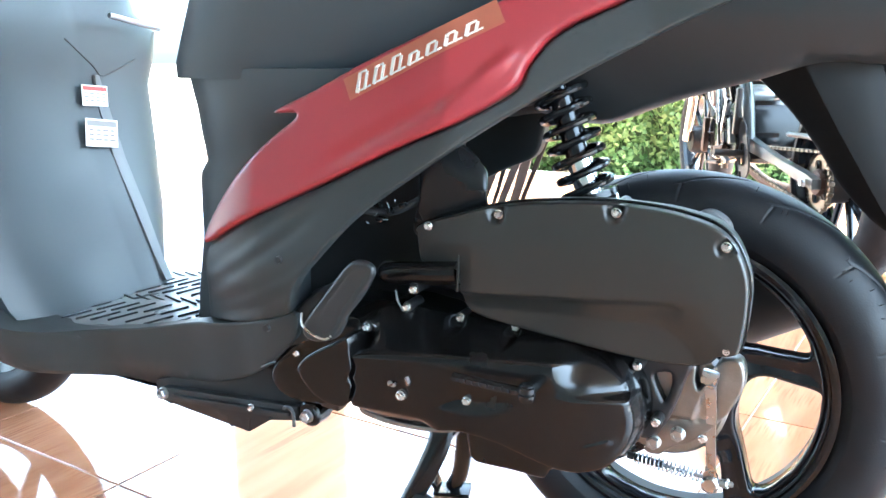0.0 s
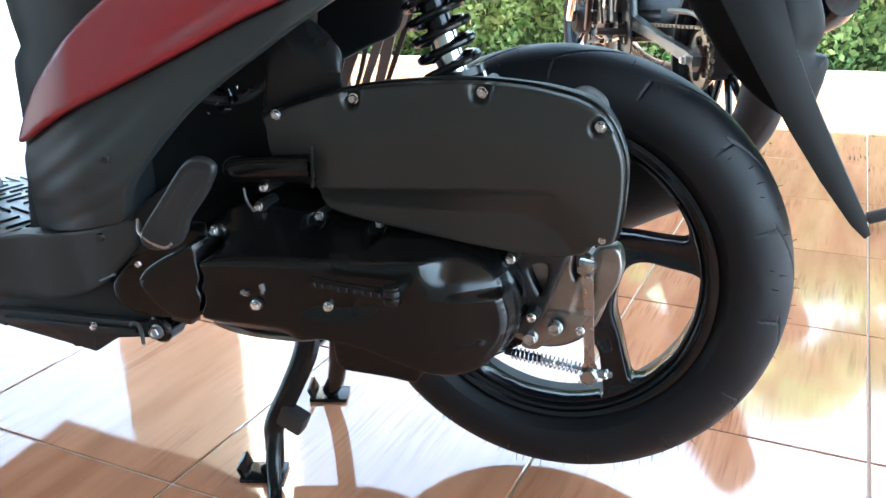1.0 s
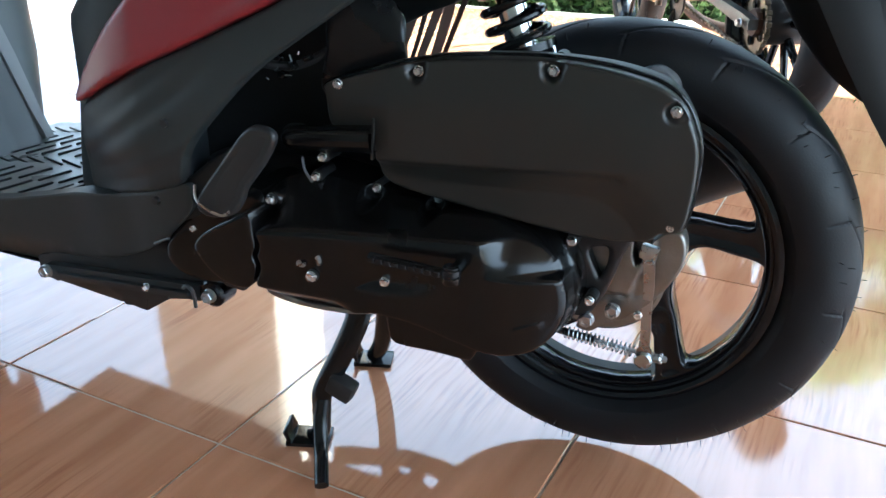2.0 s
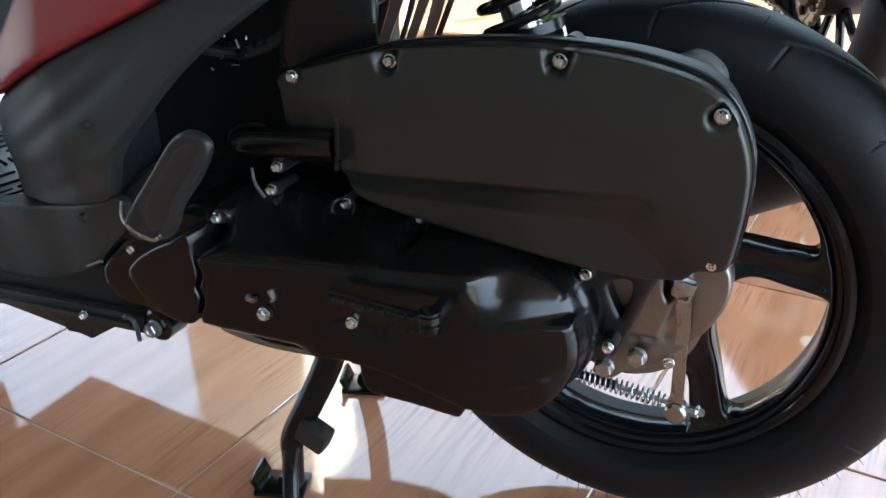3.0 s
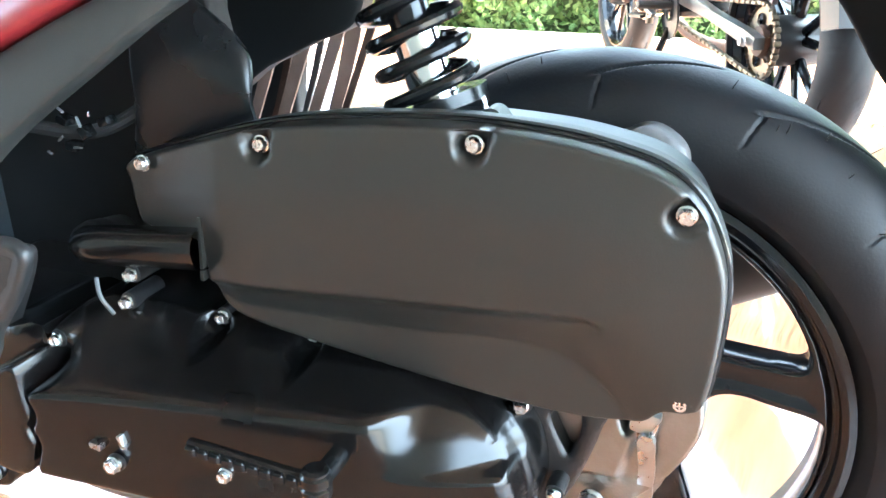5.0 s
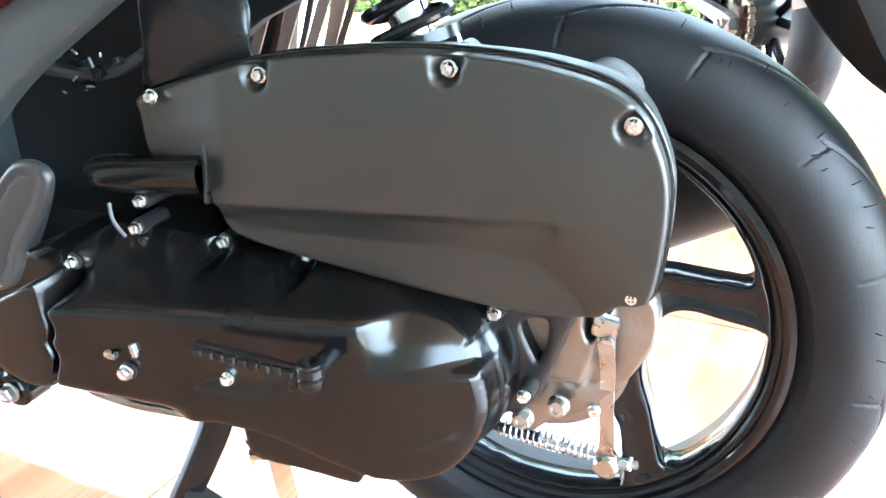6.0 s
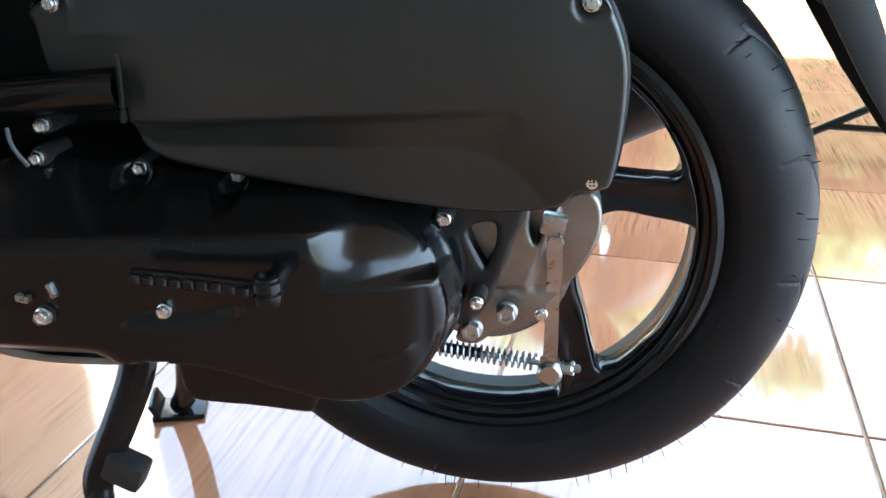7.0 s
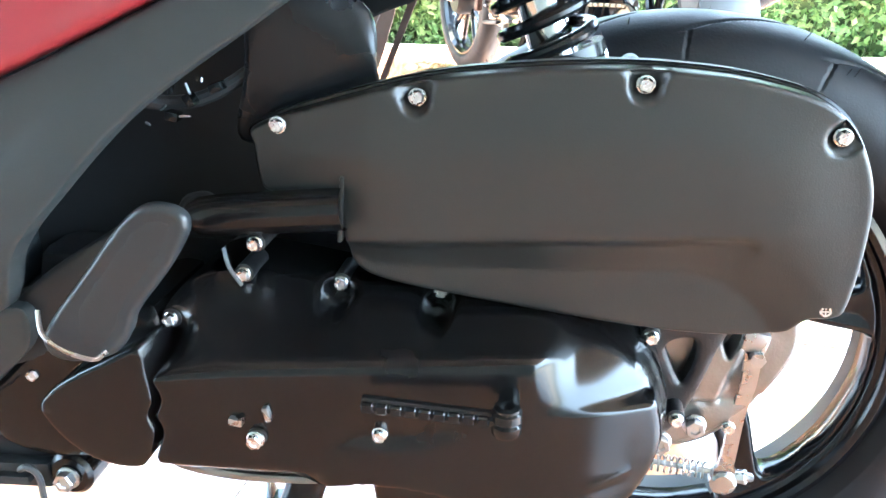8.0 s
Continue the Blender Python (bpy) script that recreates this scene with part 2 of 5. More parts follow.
def relief(bm, loop, front, back, pitch=0.008, holes=(), rings=(0.0015, 0.004, 0.008), settle=2):
    """A plate in the x-z plane inside the loop, its front (towards -y) at front(x, z, d) and its back at the number or function back;
    d is the distance from the rim. Walls join the two."""
    from mathutils.geometry import delaunay_2d_cdt
    loops = [loop, *holes]
    rim = np.array([p for lp in loops for p in lp])

    def test(p):
        d, inside = far_from(p, loop)
        for h in holes:
            dh, ih = far_from(p, h)
            d, inside = np.minimum(d, dh), inside & ~ih
        return d, inside

    extra = []
    for lp in loops:
        a = np.array(lp)
        tan = np.roll(a, -1, 0) - np.roll(a, 1, 0)
        nor = np.stack([-tan[:, 1], tan[:, 0]], 1) / np.maximum(np.linalg.norm(tan, axis=1, keepdims=True), 1e-9)
        for r in rings:
            for sgn in (1, -1):
                q = a + sgn * r * nor
                d, ins = test(q)
                extra.append(q[ins & (d > 0.85 * r)])
    lo, hi = rim.min(0), rim.max(0)
    gx, gz = np.meshgrid(np.arange(lo[0], hi[0], pitch), np.arange(lo[1], hi[1], pitch))
    gx = gx + (np.arange(gx.shape[0]) % 2)[:, None] * pitch / 2
    g = np.stack([gx.ravel(), gz.ravel()], 1)
    d, ins = test(g)
    extra.append(g[ins & (d > max(rings) + pitch * 0.4)])
    pts = np.concatenate([rim] + extra)
    edges, k = [], 0
    for lp in loops:
        m = len(lp)
        edges += [(k + i, k + (i + 1) % m) for i in range(m)]
        k += m
    co, ed, tri, ov, oe, of = delaunay_2d_cdt([Vector(p) for p in pts], edges, [], 0, 1e-7)
    co = np.array([tuple(c) for c in co])
    tri = np.array([t for t in tri if len(t) == 3])
    _, ok = test(co[tri].mean(1))
    tri = tri[ok]
    d, _ = test(co)
    used = sorted(set(tri.ravel()))
    yf = np.array(front(co[:, 0], co[:, 1], d)) * np.ones(len(co))
    ia = np.concatenate([tri[:, [0, 1]], tri[:, [1, 2]], tri[:, [2, 0]]])
    free = d > 1e-6
    for _ in range(settle):
        tot, cnt = np.zeros(len(co)), np.full(len(co), 1e-9)
        for p, q in ((0, 1), (1, 0)):
            np.add.at(tot, ia[:, p], yf[ia[:, q]])
            np.add.at(cnt, ia[:, p], 1)
        yf = np.where(free & (cnt > 0.5), 0.4 * yf + 0.6 * tot / cnt, yf)
    two = callable(back)
    yb = np.array(back(co[:, 0], co[:, 1], d)) * np.ones(len(co)) if two else np.full(len(co), back)
    vf = {i: bm.verts.new((co[i, 0], yf[i], co[i, 1])) for i in used}
    count = {}
    for t in tri:
        try:
            bm.faces.new([vf[i] for i in t])
        except ValueError:
            continue
        for i in range(3):
            e = (t[i], t[(i + 1) % 3])
            key = (min(e), max(e))
            count[key] = count.get(key, 0) + 1
    rimset = {i for e, c in count.items() if c == 1 for i in e}
    vb = {i: bm.verts.new((co[i, 0], yb[i], co[i, 1])) for i in (used if two else rimset)}
    for (i, j), c in count.items():
        if c == 1:
            bm.faces.new((vf[i], vf[j], vb[j], vb[i]))
    if two:
        for t in tri:
            try:
                bm.faces.new([vb[i] for i in reversed(t)])
            except ValueError:
                pass
    return bm


def tube(bm, points, radius, seg=10, caps=True, closed=False):
    """A round bar along the points; radius is one number or one for each point."""
    pts = [Vector(p) for p in points]
    k = len(pts)
    rad = radius if isinstance(radius, (list, tuple)) else [radius] * k
    rings, side = [], None
    for i, p in enumerate(pts):
        t = (pts[(i + 1) % k] - pts[i - 1]) if closed or 0 < i < k - 1 else (pts[1] - pts[0] if i == 0 else pts[-1] - pts[-2])
        t.normalize()
        if side is None:
            side = t.cross(Vector((0, 0, 1)) if abs(t.z) < 0.9 else Vector((1, 0, 0))).normalized()
        side = (side - t * side.dot(t)).normalized()
        up = t.cross(side)
        rings.append([bm.verts.new(p + rad[i] * (side * math.cos(a) + up * math.sin(a))) for a in (2 * math.pi * s / seg for s in range(seg))])
    for a, b in zip(rings, rings[1:] + ([rings[0]] if closed else [])):
        for s in range(seg):
            bm.faces.new((a[s], a[(s + 1) % seg], b[(s + 1) % seg], b[s]))
    if caps and not closed:
        bm.faces.new(rings[0]), bm.faces.new(rings[-1])
    return bm


def lathe(bm, profile, seg=48, m=Matrix(), closed=False):
    """Turns a line of (radius, along) round the y axis."""
    rings = []
    for r, y in profile:
        if r < 1e-6:
            rings.append([bm.verts.new(m @ Vector((0, y, 0)))])
        else:
            rings.append([bm.verts.new(m @ Vector((r * math.cos(2 * math.pi * s / seg), y, r * math.sin(2 * math.pi * s / seg)))) for s in range(seg)])
    for a, b in zip(rings, rings[1:] + ([rings[0]] if closed else [])):
        if len(a) == 1 and len(b) == 1:
            continue
        for s in range(seg):
            q = (s + 1) % seg
            if len(a) == 1:
                bm.faces.new((a[0], b[q], b[s]))
            elif len(b) == 1:
                bm.faces.new((a[s], a[q], b[0]))
            else:
                bm.faces.new((a[s], a[q], b[q], b[s]))
    return bm


def block(bm, size, m=Matrix(), bevel=0.003, seg=2):
    """A box with rounded edges."""
    res = bmesh.ops.create_cube(bm, size=1.0, matrix=m @ Matrix.Diagonal((*size, 1)))
    vs = res["verts"]
    es = list({e for v in vs for e in v.link_edges})
    if bevel:
        bmesh.ops.bevel(bm, geom=es, offset=bevel, segments=seg, affect="EDGES", profile=0.6)
    return bm


def loft(bm, sections, closed=True, caps=True):
    rings = [[bm.verts.new(p) for p in s] for s in sections]
    k = len(rings[0])
    for a, b in zip(rings, rings[1:]):
        for i in range(k if closed else k - 1):
            j = (i + 1) % k
            bm.faces.new((a[i], a[j], b[j], b[i]))
    if caps and closed:
        bm.faces.new(rings[0]), bm.faces.new(rings[-1])
    return bm


def M(x, y, z, rx=0, ry=0, rz=0):
    return pose(x, y, z, rx, ry, rz)


def hex_mesh(name, across, height, mat, washer=1.35, dish=True):
    """A hexagon-flange bolt head; its top looks along -y."""
    bm = bmesh.new()
    lathe(bm, [(across * 0.5 * washer, 0.0), (across * 0.5 * washer, -height * 0.18), (across * 0.54, -height * 0.3)], 18)
    rr = across / 2 / math.cos(math.pi / 6)
    lathe(bm, [(rr, -height * 0.2), (rr, -height * 0.88), (rr * 0.9, -height), (rr * 0.55, -height), (rr * 0.45, -height * (0.8 if dish else 1.0)), (0, -height * (0.8 if dish else 1.0))], 6)
    return finish(bm, name, mat, 30)


def screw_mesh(name, radius, height, mat):
    """A round-headed screw with a cross slot; its top looks along -y."""
    bm = bmesh.new()
    lathe(bm, [(radius * 1.25, 0), (radius * 1.25, -height * 0.2), (radius, -height * 0.25), (radius, -height * 0.7), (radius * 0.8, -height), (radius * 0.5, -height), (radius * 0.42, -height * 0.72), (0, -height * 0.7)], 14)
    for a in (0, 90):
        block(bm, (radius * 1.1, height * 0.3, radius * 0.22), M(0, -height * 0.86, 0, 0, a, 0), 0)
    return finish(bm, name, mat, 30)


BOLT8 = hex_mesh("bolt_head", 0.0075, 0.0055, BOLTM)
BOLT10 = hex_mesh("bolt_head", 0.0088, 0.006, BOLTM)
BOLT12 = hex_mesh("bolt_head", 0.013, 0.009, STEEL)
SCREW = screw_mesh("screw_head", 0.0044, 0.005, BOLTM)


# ---- the porch ----
FLOOR_X, FLOOR_Y = (-6.2, 4.2), (-2.75, 3.62)
TILE_SIZE, TILE_TURN, TILE_AT = 0.40, -5.46, (-0.4414, -0.1890)


def slab(name, x0, x1, y0, y1, z0, z1, mat, label="", category="", bevel=0.01):
    bm = bmesh.new()
    block(bm, (x1 - x0, y1 - y0, z1 - z0), M((x0 + x1) / 2, (y0 + y1) / 2, (z0 + z1) / 2), bevel)
    return tagged(new(name, finish(bm, name, mat)), label, category, kind="structure")


ground_bm = bmesh.new()
bmesh.ops.create_grid(ground_bm, x_segments=40, y_segments=40, size=60, matrix=M(0, 0, -0.16))
tagged(new("ground", finish(ground_bm, "ground", SOIL, 0)), "dry garden ground round the tiled porch", "ground", kind="structure")
floor = slab("floor", FLOOR_X[0], FLOOR_X[1], FLOOR_Y[0], FLOOR_Y[1], -0.15, -0.0025, GROUT, "tiled porch floor with cream grout joints", "floor", 0.004)
slab("ceiling", -6.2, 4.8, -2.9, 2.3, 3.2, 3.35, CEIL, "brown board ceiling of the porch", "ceiling")
# invented wall behind the camera; its end sets which sky the scooter reflects
slab("unseen_wall", -6.2, 2.4, -2.95, -2.75, 0, 3.2, PLASTER, "unseen olive grey wall added behind the porch to shape the light", "wall")


def pillar(x, y, w):
    bm = bmesh.new()
    block(bm, (w, w * 0.6, 3.2), M(x, y, 1.6), 0.015)
    block(bm, (w + 0.06, w * 0.6 + 0.06, 0.14), M(x, y, 0.07), 0.01)
    return tagged(new("pillar", finish(bm, "pillar", PILLAR)), "square peach-painted porch pillar on the tiled floor", "pillar", kind="structure")


pillar(-2.82, 3.05, 0.88)


# ---- the scooter ----
scooter = thing("motor_scooter", "red and charcoal scooter parked on its centre stand", "scooter")
AXLE = Vector((0.004, 0, 0.2755))


def tyre_mesh(bm, m, outer, width, bead, repeats, seg=720, grooves=True, rows=44):
    """A tyre round the y axis with slanting tread grooves cut into the crown."""
    half = width / 2
    prof = []
    for i in range(rows + 1):
        a = math.pi * (i / rows * 1.36 - 0.18)
        y = -math.cos(a) * half
        r = outer - half * 1.02 + math.sin(a) * half * 1.02
        prof.append((r, y))
    shoulder = [(bead, -half * 0.62), (bead + 0.006, -half * 0.70)]
    lip = [(r, y) for r, y in prof if r > bead + 0.012]
    prof = shoulder + lip + [(r, -y) for r, y in reversed(shoulder)]
    p = np.array(prof)
    th = np.arange(seg) * 2 * np.pi / seg
    r = np.repeat(p[:, 0][:, None], seg, 1)
    y = np.repeat(p[:, 1][:, None], seg, 1)
    if grooves:
        crown = step(outer - half * 0.85, outer - half * 0.6, r)
        s = np.abs(y) / half
        ph = th[None] * repeats / (2 * np.pi) + np.where(y < 0, 0.0, 0.5)
        pos1 = (ph - 1.25 * s + 0.5) % 1.0 - 0.5
        pos2 = (ph + 0.30 - 0.12 * s + 0.5) % 1.0 - 0.5
        g1 = (1 - step(0.014, 0.034, np.abs(pos1))) * step(0.06, 0.12, s) * (1 - step(0.62, 0.70, s))
        g2 = (1 - step(0.008, 0.016, np.abs(pos2))) * step(0.60, 0.66, s) * (1 - step(0.93, 0.97, s))
        r = r - 0.0020 * np.maximum(g1, g2) * crown
    verts = [[bm.verts.new(m @ Vector((r[i, k] * math.cos(th[k]), y[i, k], r[i, k] * math.sin(th[k])))) for k in range(seg)] for i in range(len(p))]
    for i in range(len(p) - 1):
        a, b = verts[i], verts[i + 1]
        for k in range(seg):
            q = (k + 1) % seg
            bm.faces.new((a[k], a[q], b[q], b[k]))
    return bm


def polar(r, deg):
    return (AXLE.x + r * math.cos(radians(deg)), AXLE.z + r * math.sin(radians(deg)))


tyre = part("tyre", tyre_mesh(bmesh.new(), Matrix.Translation(AXLE), 0.2605, 0.092, 0.1835, 15, 1200, True, 170), RUBBER, scooter, "black tubeless tyre with slanting tread grooves", 50)
# moulding hairs left on a new tyre
hair = bmesh.new()
for i in range(150):
    a, s = 2 * math.pi * i / 150 + random.uniform(-0.012, 0.012), random.choice((-0.86, -0.72, -0.5, 0.3, 0.7, 0.86)) + random.uniform(-0.04, 0.04)
    half = 0.046
    rr, yy = 0.2605 - half * 1.02 * (1 - math.sqrt(1 - s * s)), s * half
    base = AXLE + Vector((rr * math.cos(a), yy, rr * math.sin(a)))
    out = Vector((math.cos(a) + random.uniform(-0.35, 0.35), s * 1.1, math.sin(a) + random.uniform(-0.35, 0.35))).normalized()
    tube(hair, [base - out * 0.002, base + out * random.uniform(0.005, 0.010)], [0.0006, 0.0003], 4)
tagged(part("tyre_hairs", hair, SOFT, tyre), kind="stuff")

rim = part("rim", lathe(bmesh.new(), [(0.1675, -0.022), (0.1710, -0.0265), (0.1740, -0.0275), (0.1755, -0.0325), (0.180, -0.0345), (0.185, -0.033), (0.185, -0.027), (0.178, -0.024), (0.174, -0.018), (0.171, -0.012),
                                      (0.171, 0.012), (0.174, 0.018), (0.178, 0.024), (0.185, 0.027), (0.185, 0.033), (0.180, 0.0345), (0.1675, 0.024), (0.1655, 0.012), (0.1650, 0), (0.1655, -0.012)], 144, Matrix.Translation(AXLE), True), WHEEL, scooter, "gloss black cast wheel rim")
part("rim_barrel", lathe(bmesh.new(), [(0.1670, -0.0215), (0.1649, -0.020), (0.1645, 0), (0.1649, 0.022), (0.1670, 0.0235)], 120, Matrix.Translation(AXLE)), INNER, rim)
holes = []
for k in range(5):
    holes.append(curve_loop([polar(r, a + 72 * k) for r, a in ((0.076, -8), (0.083, -27), (0.110, -41), (0.137, -48.5), (0.1560, -51), (0.1632, -45), (0.1640, -30), (0.1640, -12), (0.1640, 1), (0.1612, 6), (0.131, 10.2), (0.106, 14.5), (0.086, 11.5))], 9))
outer_loop = [polar(0.1685, a) for a in range(0, 360, 2)]


def spoke_front(x, z, d):
    r = np.hypot(x - AXLE.x, z - AXLE.z)
    return -0.026 - 0.010 * (1 - step(0.05, 0.10, r)) + edge(d, 0.0035) + 0.004 * step(0.007, 0.010, d) * step(0.085, 0.1, r)


part("spokes", relief(bmesh.new(), outer_loop, spoke_front, lambda x, z, d: 0.004 - edge(d, 0.002), 0.004, holes, rings=(0.0015, 0.0035, 0.006)), WHEEL, scooter, "five gloss black cast spokes", 75)
part("hub", lathe(bmesh.new(), [(0, -0.05), (0.03, -0.05), (0.036, -0.045), (0.058, -0.04), (0.062, 0.03), (0.04, 0.06), (0, 0.06)], 48, Matrix.Translation(AXLE)), WHEEL, scooter)

# air cleaner
BOX = curve_loop([(-0.276, 0.474), (-0.232, 0.490), (-0.170, 0.507), (-0.110, 0.515), (-0.050, 0.5185), (0.002, 0.516), (0.035, 0.5105), (0.060, 0.503),
                  (0.078, 0.490), (0.090, 0.470), (0.097, 0.445), (0.097, 0.410), (0.093, 0.378), (0.086, 0.371), (0.072, 0.368), (0.058, 0.356), (0.025, 0.351), (-0.020, 0.352),
                  (-0.080, 0.358), (-0.150, 0.367), (-0.196, 0.375), (-0.214, 0.386), (-0.218, 0.405), (-0.220, 0.424), (-0.226, 0.429), (-0.245, 0.430), (-0.268, 0.431), (-0.2745, 0.438), (-0.277, 0.460)], 14)
BOX_BOLTS = [(-0.171, 0.497), (-0.038, 0.509), (0.074, 0.483), (-0.258, 0.477), (0.081, 0.376)]


def box_front(x, z, d):
    crease = 0.4205 + 0.078 * x
    a, b = crease - z, 0.040 - x
    # the pressed-in lower part ends in a rounded corner that fades downwards
    q = 0.016 - np.hypot(np.maximum(0.016 - a, 0), np.maximum(0.016 - b, 0))
    lip = 0.0030 * step(0.0, 0.005 + 2.2 * np.maximum(0, a - 0.008), q)
    face = -0.1755 + 0.003 * (1 - step(0.0, 0.05, d)) + lip + 0.50 * np.maximum(0, a) * (1 - step(-0.01, 0.085, x))
    face = face + 0.05 * np.maximum(0, x - 0.02)
    face = face + 0.16 * np.maximum(0, -0.200 - x)
    y = np.minimum(face, -0.1615) + edge(d, 0.0032)
    # each screw sits in a pocket that opens to the rim
    for bx, bz, ox, oz in [(*BOX_BOLTS[0], -0.2, 1), (*BOX_BOLTS[1], 0.05, 1), (*BOX_BOLTS[2], 0.8, 0.6)]:
        out = np.maximum(0, (x - bx) * ox + (z - bz) * oz)
        near = np.hypot(x - bx - out * ox, z - bz - out * oz)
        y = np.where(d > 0.0008, -0.1630 + (y + 0.1630) * step(0.0076, 0.0092, near), y)
    return y


airbox = part("air_cleaner_cover", relief(bmesh.new(), BOX, box_front, -0.149, 0.0022, rings=(0.0006, 0.0013, 0.0021, 0.003, 0.0042, 0.006), settle=1), COVER, scooter, "large grained black plastic air cleaner cover", 75)


def grown(loop, by):
    a = np.array(loop)
    t = np.roll(a, -1, 0) - np.roll(a, 1, 0)
    n = np.stack([t[:, 1], -t[:, 0]], 1) / np.linalg.norm(t, axis=1, keepdims=True)
    if (far_from(a + n * 0.001, loop)[1]).mean() > 0.5:
        n = -n
    return [tuple(p) for p in a + n * by]


part("cover_rim", tube(bmesh.new(), [(x, -0.1535, z) for x, z in grown(BOX, 0.0004)], 0.0021, 8, closed=True), SHINY, airbox)
part("cover_seal", relief(bmesh.new(), grown(BOX, -0.002), lambda x, z, d: -0.1495 + 0 * x, -0.1455, 0.02), SOFT, airbox)
part("air_cleaner_case", relief(bmesh.new(), grown(BOX, 0.0012), lambda x, z, d: -0.145 + edge(d, 0.0015), -0.136, 0.012), GREY, scooter)
part("air_cleaner_case", relief(bmesh.new(), [(-0.08 + (x + 0.08) * 0.95, 0.435 + (z - 0.435) * 0.90) for x, z in BOX], lambda x, z, d: -0.137 + 0 * x, -0.085, 0.02), BLACK, scooter)
# lug in a paler grey that stands for the sky reflected on top
lug = [(0.004, 0.490), (0.020, 0.493), (0.034, 0.499), (0.047, 0.497), (0.060, 0.487), (0.063, 0.474), (0.055, 0.462), (0.02, 0.470)]
part("case_lug", relief(bmesh.new(), curve_loop(lug, 4), lambda x, z, d: -0.062 + edge(d, 0.004), -0.040, 0.006), LIT_GREY, scooter)
part("case_lug", relief(bmesh.new(), curve_loop([(-0.054, 0.506), (-0.048, 0.5165), (-0.040, 0.5165), (-0.034, 0.506)], 4), lambda x, z, d: -0.122 + edge(d, 0.002), -0.105, 0.008), GREY, scooter)
for bx, bz in BOX_BOLTS:
    piece("screw", SCREW, airbox, M(bx, -0.1645 if bx > -0.25 else -0.1675, bz, 0, random.uniform(0, 90), 0))
bm = bmesh.new()
lathe(bm, [(0.0085, 0.0), (0.0125, 0.008), (0.0135, 0.020), (0.0138, 0.030), (0.0138, 0.104)], 24, M(-0.320, -0.172, 0.4150, 0, -6, 0) @ M(0, 0, 0, 0, 0, -90))
part("intake_duct", bm, PAINT, scooter, "smooth black plastic intake duct")
part("intake_boot", tube(bmesh.new(), curve_open([(-0.314, -0.168, 0.415), (-0.322, -0.158, 0.414), (-0.325, -0.138, 0.409), (-0.345, -0.105, 0.397)], 5), [0.0112, 0.0122, 0.0114, 0.0122, 0.0114] * 3 + [0.012], 16), INNER, scooter, "ribbed rubber intake boot")
bm = bmesh.new()
block(bm, (0.0028, 0.022, 0.044), M(-0.2190, -0.1615, 0.425, 0, 4, 0), 0.001, 2)
part("duct_collar", bm, COVER, scooter)

# transmission cover
CVT = curve_loop([(-0.335, 0.266), (-0.325, 0.252), (-0.290, 0.243), (-0.236, 0.243), (-0.196, 0.246), (-0.160, 0.242), (-0.120, 0.230), (-0.080, 0.219),
                  (-0.045, 0.222), (-0.021, 0.234), (-0.006, 0.256), (-0.001, 0.282), (-0.006, 0.308), (-0.019, 0.330), (-0.045, 0.351), (-0.075, 0.361), (-0.110, 0.364), (-0.160, 0.365), (-0.225, 0.367),
                  (-0.262, 0.372), (-0.305, 0.376), (-0.333, 0.362), (-0.329, 0.332), (-0.3275, 0.312), (-0.3315, 0.301), (-0.3285, 0.288)], 14)
PLATEAU = curve_loop([(-0.3330, 0.268), (-0.323, 0.256), (-0.290, 0.246), (-0.236, 0.247), (-0.196, 0.251), (-0.155, 0.246), (-0.118, 0.2345), (-0.080, 0.224), (-0.048, 0.2255), (-0.026, 0.237), (-0.0125, 0.259), (-0.0075, 0.282), (-0.0125, 0.307),
                      (-0.0245, 0.3285), (-0.048, 0.3445), (-0.080, 0.3480), (-0.146, 0.345), (-0.192, 0.343), (-0.241, 0.340), (-0.290, 0.336), (-0.3270, 0.330), (-0.3260, 0.312), (-0.3300, 0.301), (-0.3270, 0.288)], 14)
HOLLOW = curve_loop([(-0.226, 0.276), (-0.222, 0.298), (-0.205, 0.314), (-0.165, 0.315), (-0.135, 0.312), (-0.128, 0.292), (-0.148, 0.277), (-0.190, 0.270)], 6)
CVT_BOLTS = [(-0.276, -0.174, 0.400), (-0.227, -0.147, 0.364), (-0.159, -0.140, 0.360), (-0.328, -0.197, 0.353), (-0.016, -0.136, 0.334), (0.007, -0.135, 0.271)]


